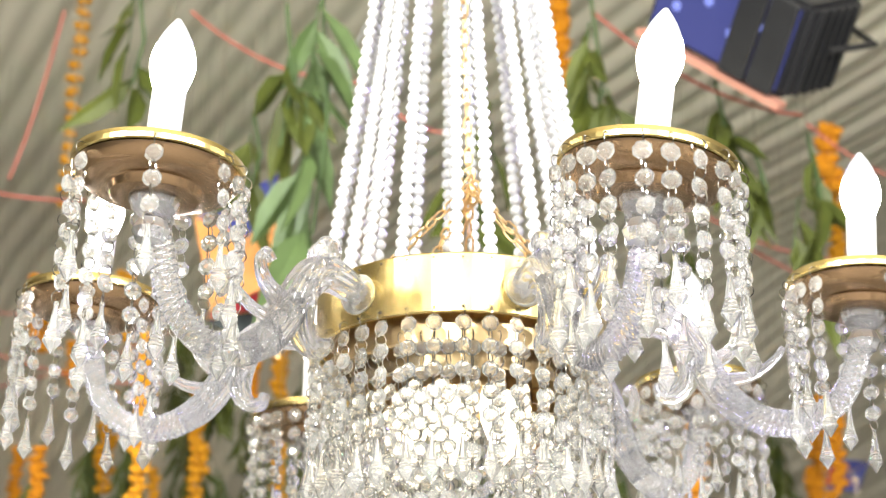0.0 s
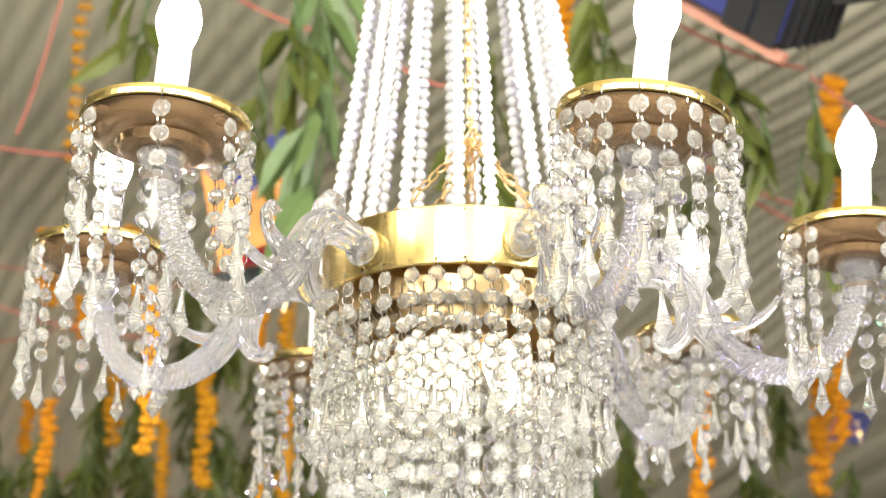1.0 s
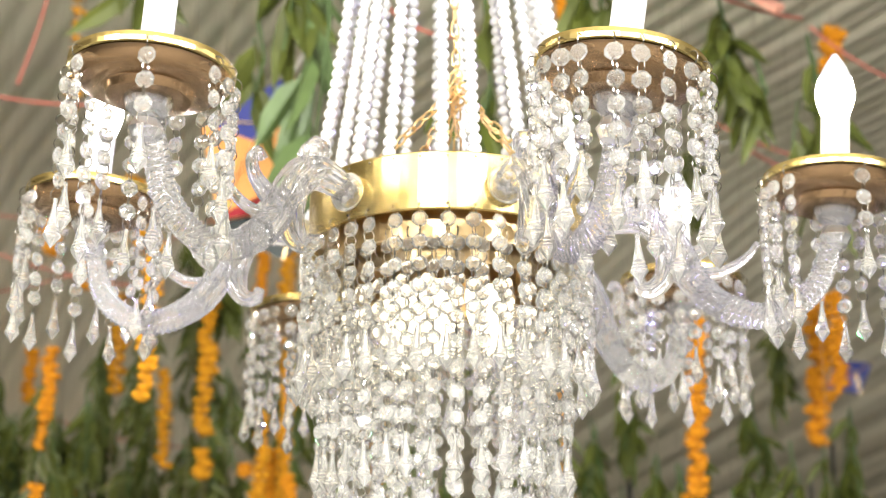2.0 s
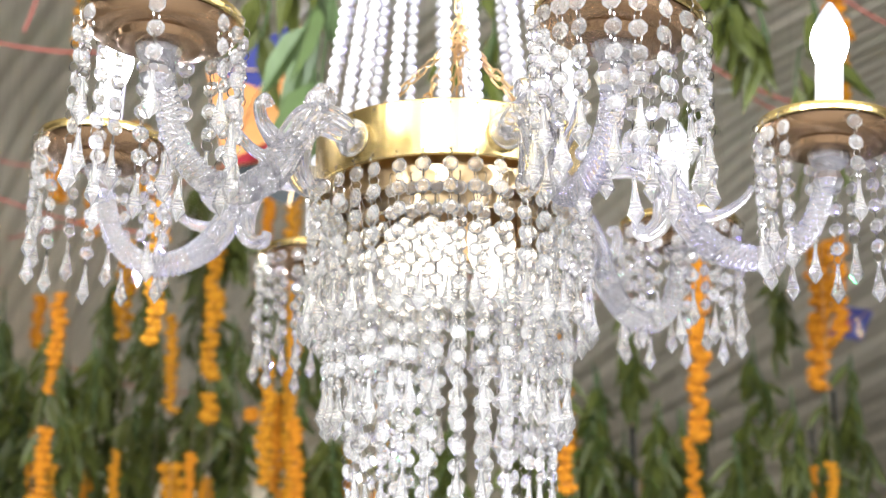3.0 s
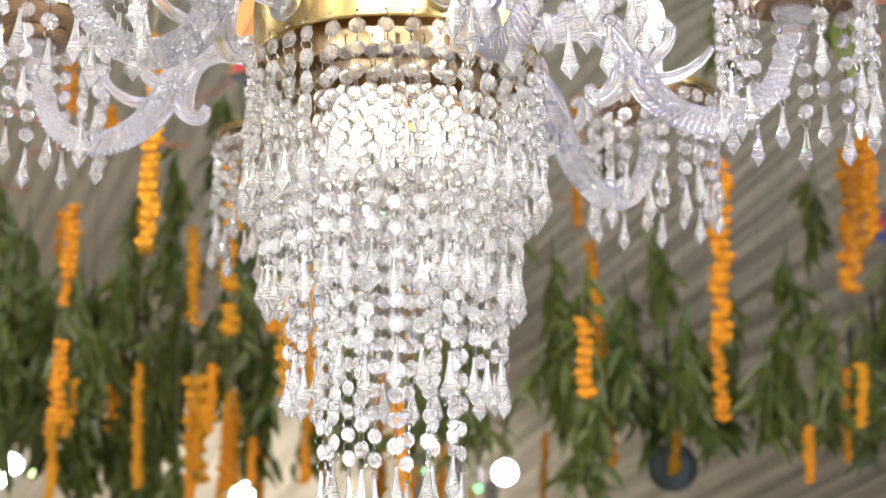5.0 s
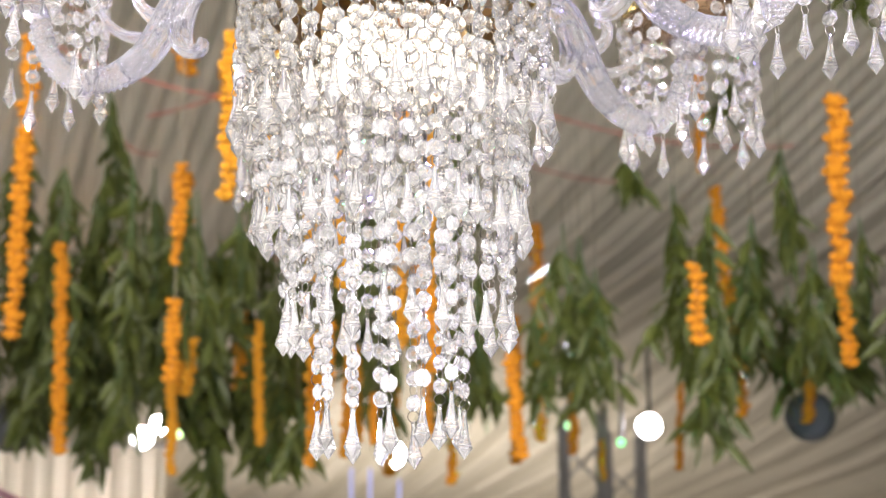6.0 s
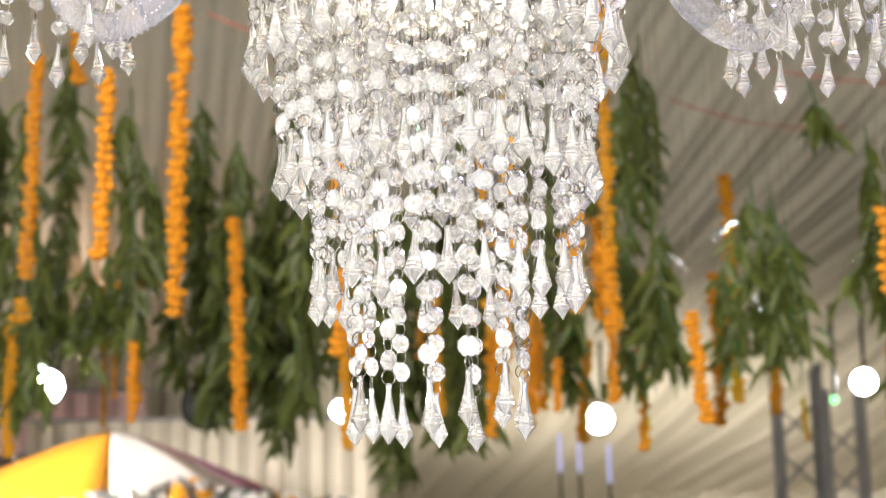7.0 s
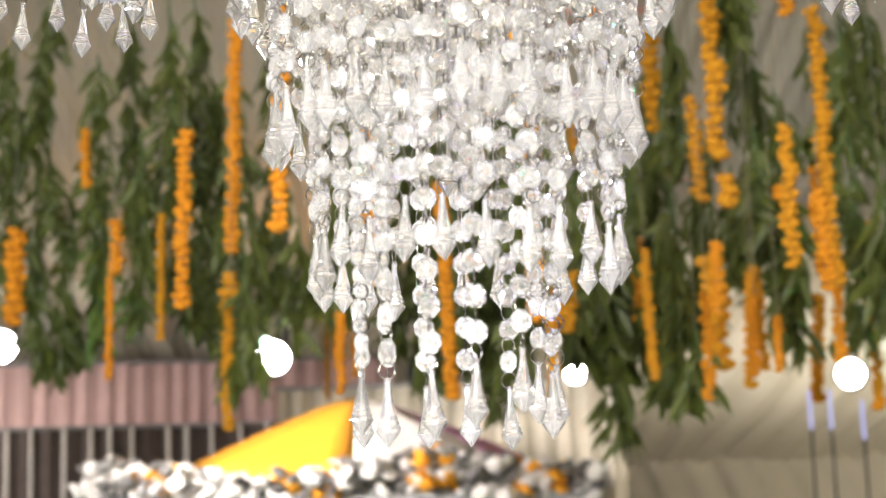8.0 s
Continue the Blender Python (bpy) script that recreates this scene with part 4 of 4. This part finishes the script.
PAPER_ORANGE = material("orange_paper", (0.72, 0.30, 0.08), 0.7, 0, 0.15, 20, 0.05)
PAPER_BLUE = material("blue_paper", (0.03, 0.04, 0.22), 0.6, 0, 0.15, 20, 0.05)
PAPER_RED = material("red_paper", (0.50, 0.03, 0.05), 0.6, 0, 0.15, 20, 0.05)
PAPER_DARK = material("dark_paper", (0.02, 0.03, 0.03), 0.6, 0, 0.15, 20, 0.05)
kite(Matrix.Translation((-0.480, 2.253, 3.059)) @ Matrix.Rotation(radians(24), 4, "Y") @ Matrix.Scale(1.0, 4), PAPER_ORANGE, PAPER_ORANGE, PAPER_BLUE)
kite(Matrix.Translation((-0.440, 2.396, 2.935)) @ Matrix.Rotation(radians(80), 4, "Y") @ Matrix.Scale(0.8, 4), PAPER_DARK, PAPER_RED, PAPER_DARK)
kite(Matrix.Translation((1.563, 5.070, 3.216)) @ Matrix.Rotation(radians(60), 4, "Y") @ Matrix.Scale(0.55, 4), PAPER_BLUE, PAPER_RED, PAPER_BLUE)

# ---- stage at the far end: canopy, flower bank, truss, drapes ----
def canopy(m, mats):
    """A garden umbrella with coloured gores on a pole."""
    g = empty("canopy", "yellow, white and purple cloth canopy on a pole", "canopy", m=m)
    n = len(mats)
    for k in range(n):
        bm = bmesh.new()
        rows = []
        for s in range(7):
            t = s / 6
            row = []
            for q in range(5):
                a = 2 * math.pi * (k + q / 4) / n
                sag = 0.06 * math.sin(math.pi * q / 4) * t
                row.append(bm.verts.new((1.3 * t * math.cos(a), 1.3 * t * math.sin(a), -0.52 * t ** 1.2 - sag)))
            rows.append(row)
        for a, b in zip(rows, rows[1:]):
            for q in range(4):
                bm.faces.new((a[q], b[q], b[q + 1], a[q + 1]))
        bmesh.ops.remove_doubles(bm, verts=bm.verts, dist=0.001)
        ob = part("gore", bm, mats[k], g, smooth=True)
        ob.modifiers.new("thickness", "SOLIDIFY").thickness = 0.004
    bm = bmesh.new()
    sweep(bm, [(0, 0, -0.01, 0.025), (0, 0, -m.translation.z / 1.1, 0.025)], 10)
    part("pole", bm, SLEEVE, g)


CANOPY_YELLOW = material("yellow_cloth", (0.78, 0.34, 0.012), 0.8, 0, 0.12, 8, 0.1)
CANOPY_WHITE = material("white_cloth", (0.80, 0.77, 0.72), 0.8, 0, 0.08, 8, 0.1)
CANOPY_PURPLE = material("purple_cloth", (0.38, 0.17, 0.28), 0.8, 0, 0.12, 8, 0.1)
canopy(Matrix.Translation((-5.206, 9.600, 2.680)) @ Matrix.Rotation(radians(207), 4, "Z") @ Matrix.Scale(1.1, 4), [CANOPY_YELLOW, CANOPY_YELLOW, CANOPY_WHITE, CANOPY_PURPLE, CANOPY_YELLOW, CANOPY_WHITE, CANOPY_PURPLE, CANOPY_WHITE])


def flower_bank(eye, wide, top):
    """A long bank of white and yellow blooms on a plinth."""
    g = empty("flower_bank", "low bank of white and yellow flowers on a grey plinth", "flower arrangement", m=Matrix.Translation((eye[0], eye[1], 0)) @ Matrix.Rotation(radians(20), 4, "Z"))
    bm = bmesh.new()
    bmesh.ops.create_cube(bm, size=1, matrix=pose(0, 0.3, (top - 0.25) / 2) @ Matrix.Diagonal((wide, 0.5, top - 0.25, 1)))
    bmesh.ops.bevel(bm, geom=bm.edges[:], offset=0.02, segments=2, affect="EDGES")
    part("plinth", bm, material("grey_plinth", (0.35, 0.34, 0.33), 0.8, 0, 0.2, 10, 0.2), g)
    for name, mat, count, zone in (("white_bloom_mass", CANOPY_WHITE, 420, 0), ("grey_foliage", material("grey_foliage", (0.22, 0.21, 0.20), 0.7, 0, 0.4, 20, 0.2), 260, 0), ("yellow_bloom_mass", CANOPY_YELLOW, 150, 1)):
        bm = bmesh.new()
        for k in range(count):
            x = deal.uniform(-wide / 2, wide / 2)
            if zone:
                x = (deal.choice((-0.36, -0.05, 0.18, 0.38)) + deal.uniform(-0.05, 0.05)) * wide
            r = deal.uniform(0.035, 0.075)
            z = top - 0.30 + 0.26 * deal.random() + 0.06 * math.sin(x * 3)
            lathe(bm, [(0.0, -0.4 * r), (0.7 * r, -0.2 * r), (r, 0.25 * r), (0.6 * r, 0.5 * r), (0.0, 0.3 * r)], 7, pose(x, deal.uniform(0.0, 0.5), z, deal.uniform(-50, 50), deal.uniform(-50, 50), deal.uniform(0, 360)))
        tagged(part(name, bm, mat, g), kind="stuff")


flower_bank((-4.629, 8.200, 0), 3.3, 2.18)


def truss(m, high):
    g = empty("truss_tower", "grey aluminium truss tower standing on the floor", "truss", "truss towers", m)
    steel = ALUMINIUM
    for sx in (-1, 1):
        for sy in (-1, 1):
            bm = bmesh.new()
            sweep(bm, [(0.13 * sx, 0.13 * sy, 0, 0.022), (0.13 * sx, 0.13 * sy, high, 0.022)], 8)
            part("upright", bm, steel, g)
    for k in range(int(high / 0.3)):
        for face in range(4):
            a = face * math.pi / 2 + math.pi / 4
            b = a + math.pi / 2
            r = 0.13 * math.sqrt(2)
            bm = bmesh.new()
            sweep(bm, [(r * math.cos(a), r * math.sin(a), 0.3 * k + 0.02, 0.010), (r * math.cos(b), r * math.sin(b), 0.3 * k + 0.28, 0.010)], 5)
            part("brace", bm, steel, g)


ALUMINIUM = material("aluminium_tube", (0.30, 0.30, 0.31), 0.5, 0.6, 0.1, 20, 0.05)
BASE = (-0.463, 9.908, 2.787)
truss(pose(BASE[0], BASE[1], 0, 0, 0, 12), 2.9)
BASE = (-0.252, 11.492, 2.919)
truss(pose(BASE[0], BASE[1], 0, 0, 0, 12), 2.9)


def drape(m, wide, high, mat, label):
    bm = bmesh.new()
    n = int(wide * 60)
    rows = []
    for i in range(n + 1):
        x = -wide / 2 + wide * i / n
        y = 0.035 * math.sin(x * 38 + math.sin(x * 3)) + 0.015 * math.sin(x * 90)
        rows.append([bm.verts.new((x, y * (0.6 + 0.4 * (1 - s)), high * s)) for s in (0, 0.5, 1)])
    for a, b in zip(rows, rows[1:]):
        for q in range(2):
            bm.faces.new((a[q], b[q], b[q + 1], a[q + 1]))
    g = empty("drape", label, "drape", "stage drapes", m)
    ob = part("cloth", bm, mat, g, smooth=True)
    ob.modifiers.new("thickness", "SOLIDIFY").thickness = 0.006
    bm = bmesh.new()
    sweep(bm, [(-wide / 2 - 0.05, 0, high + 0.012, 0.016), (wide / 2 + 0.05, 0, high + 0.012, 0.016)], 8)
    part("rail", bm, ALUMINIUM, g)
    return g


BASE = (-7.750, 11.200, 2.647)
drape(pose(BASE[0], BASE[1], 0, 0, 0, 28), 3.6, 3.25, material("pink_drape_cloth", (0.72, 0.50, 0.48), 0.85, 0, 0.2, 6, 0.1), "pale pink cloth drape hanging to the floor")
BASE = (-7.540, 9.910, 2.377)
shade = drape(pose(BASE[0], BASE[1], 0, 0, 0, 28), 3.0, 2.60, material("dark_brown_drape_cloth", (0.13, 0.10, 0.09), 0.85, 0, 0.35, 9, 0.1), "dark brown cloth drape with white ribbons hanging to the floor")
for k in range(15):
    bm = bmesh.new()
    x = -1.42 + 0.20 * k + deal.uniform(-0.05, 0.05)
    sweep(bm, [(x, -0.10, 2.60, 0.014), (x + 0.01, -0.11, 1.3, 0.018), (x, -0.10, 0.02, 0.018)], 6)
    part("ribbon", bm, CANOPY_WHITE, shade, "narrow white cloth ribbon")
BASE = (-5.267, 11.303, 3.310)
drape(pose(BASE[0], BASE[1], 0, 0, 0, 20), 2.8, 2.9, CLOTH, "cream pleated cloth drape hanging to the floor")


# light streaks on the far cloth, built as glowing rods; the stands are added
def light_streak(p):
    g = empty("light_streak", "thin upright glowing rod in place of a light streak, on an added stand", "led tube", "led tubes", pose(p[0], p[1], 0))
    bm = bmesh.new()
    sweep(bm, [(0, 0, p[2] - 0.13, 0.011), (0, 0, p[2] + 0.13, 0.011)], 10)
    part("tube", bm, glowing("blue_white_streak", (0.55, 0.58, 1.0), 0.9), g)
    bm = bmesh.new()
    sweep(bm, [(0, 0, 0.02, 0.012), (0, 0, p[2] - 0.13, 0.009)], 8)
    lathe(bm, [(0.0, 0.0), (0.16, 0.0), (0.16, 0.012), (0.02, 0.03), (0.0, 0.03)], 16)
    part("stand", bm, BLACK, g)


light_streak((-2.084, 10.105, 2.423))
light_streak((-1.961, 10.158, 2.422))
light_streak((-1.773, 10.257, 2.348))
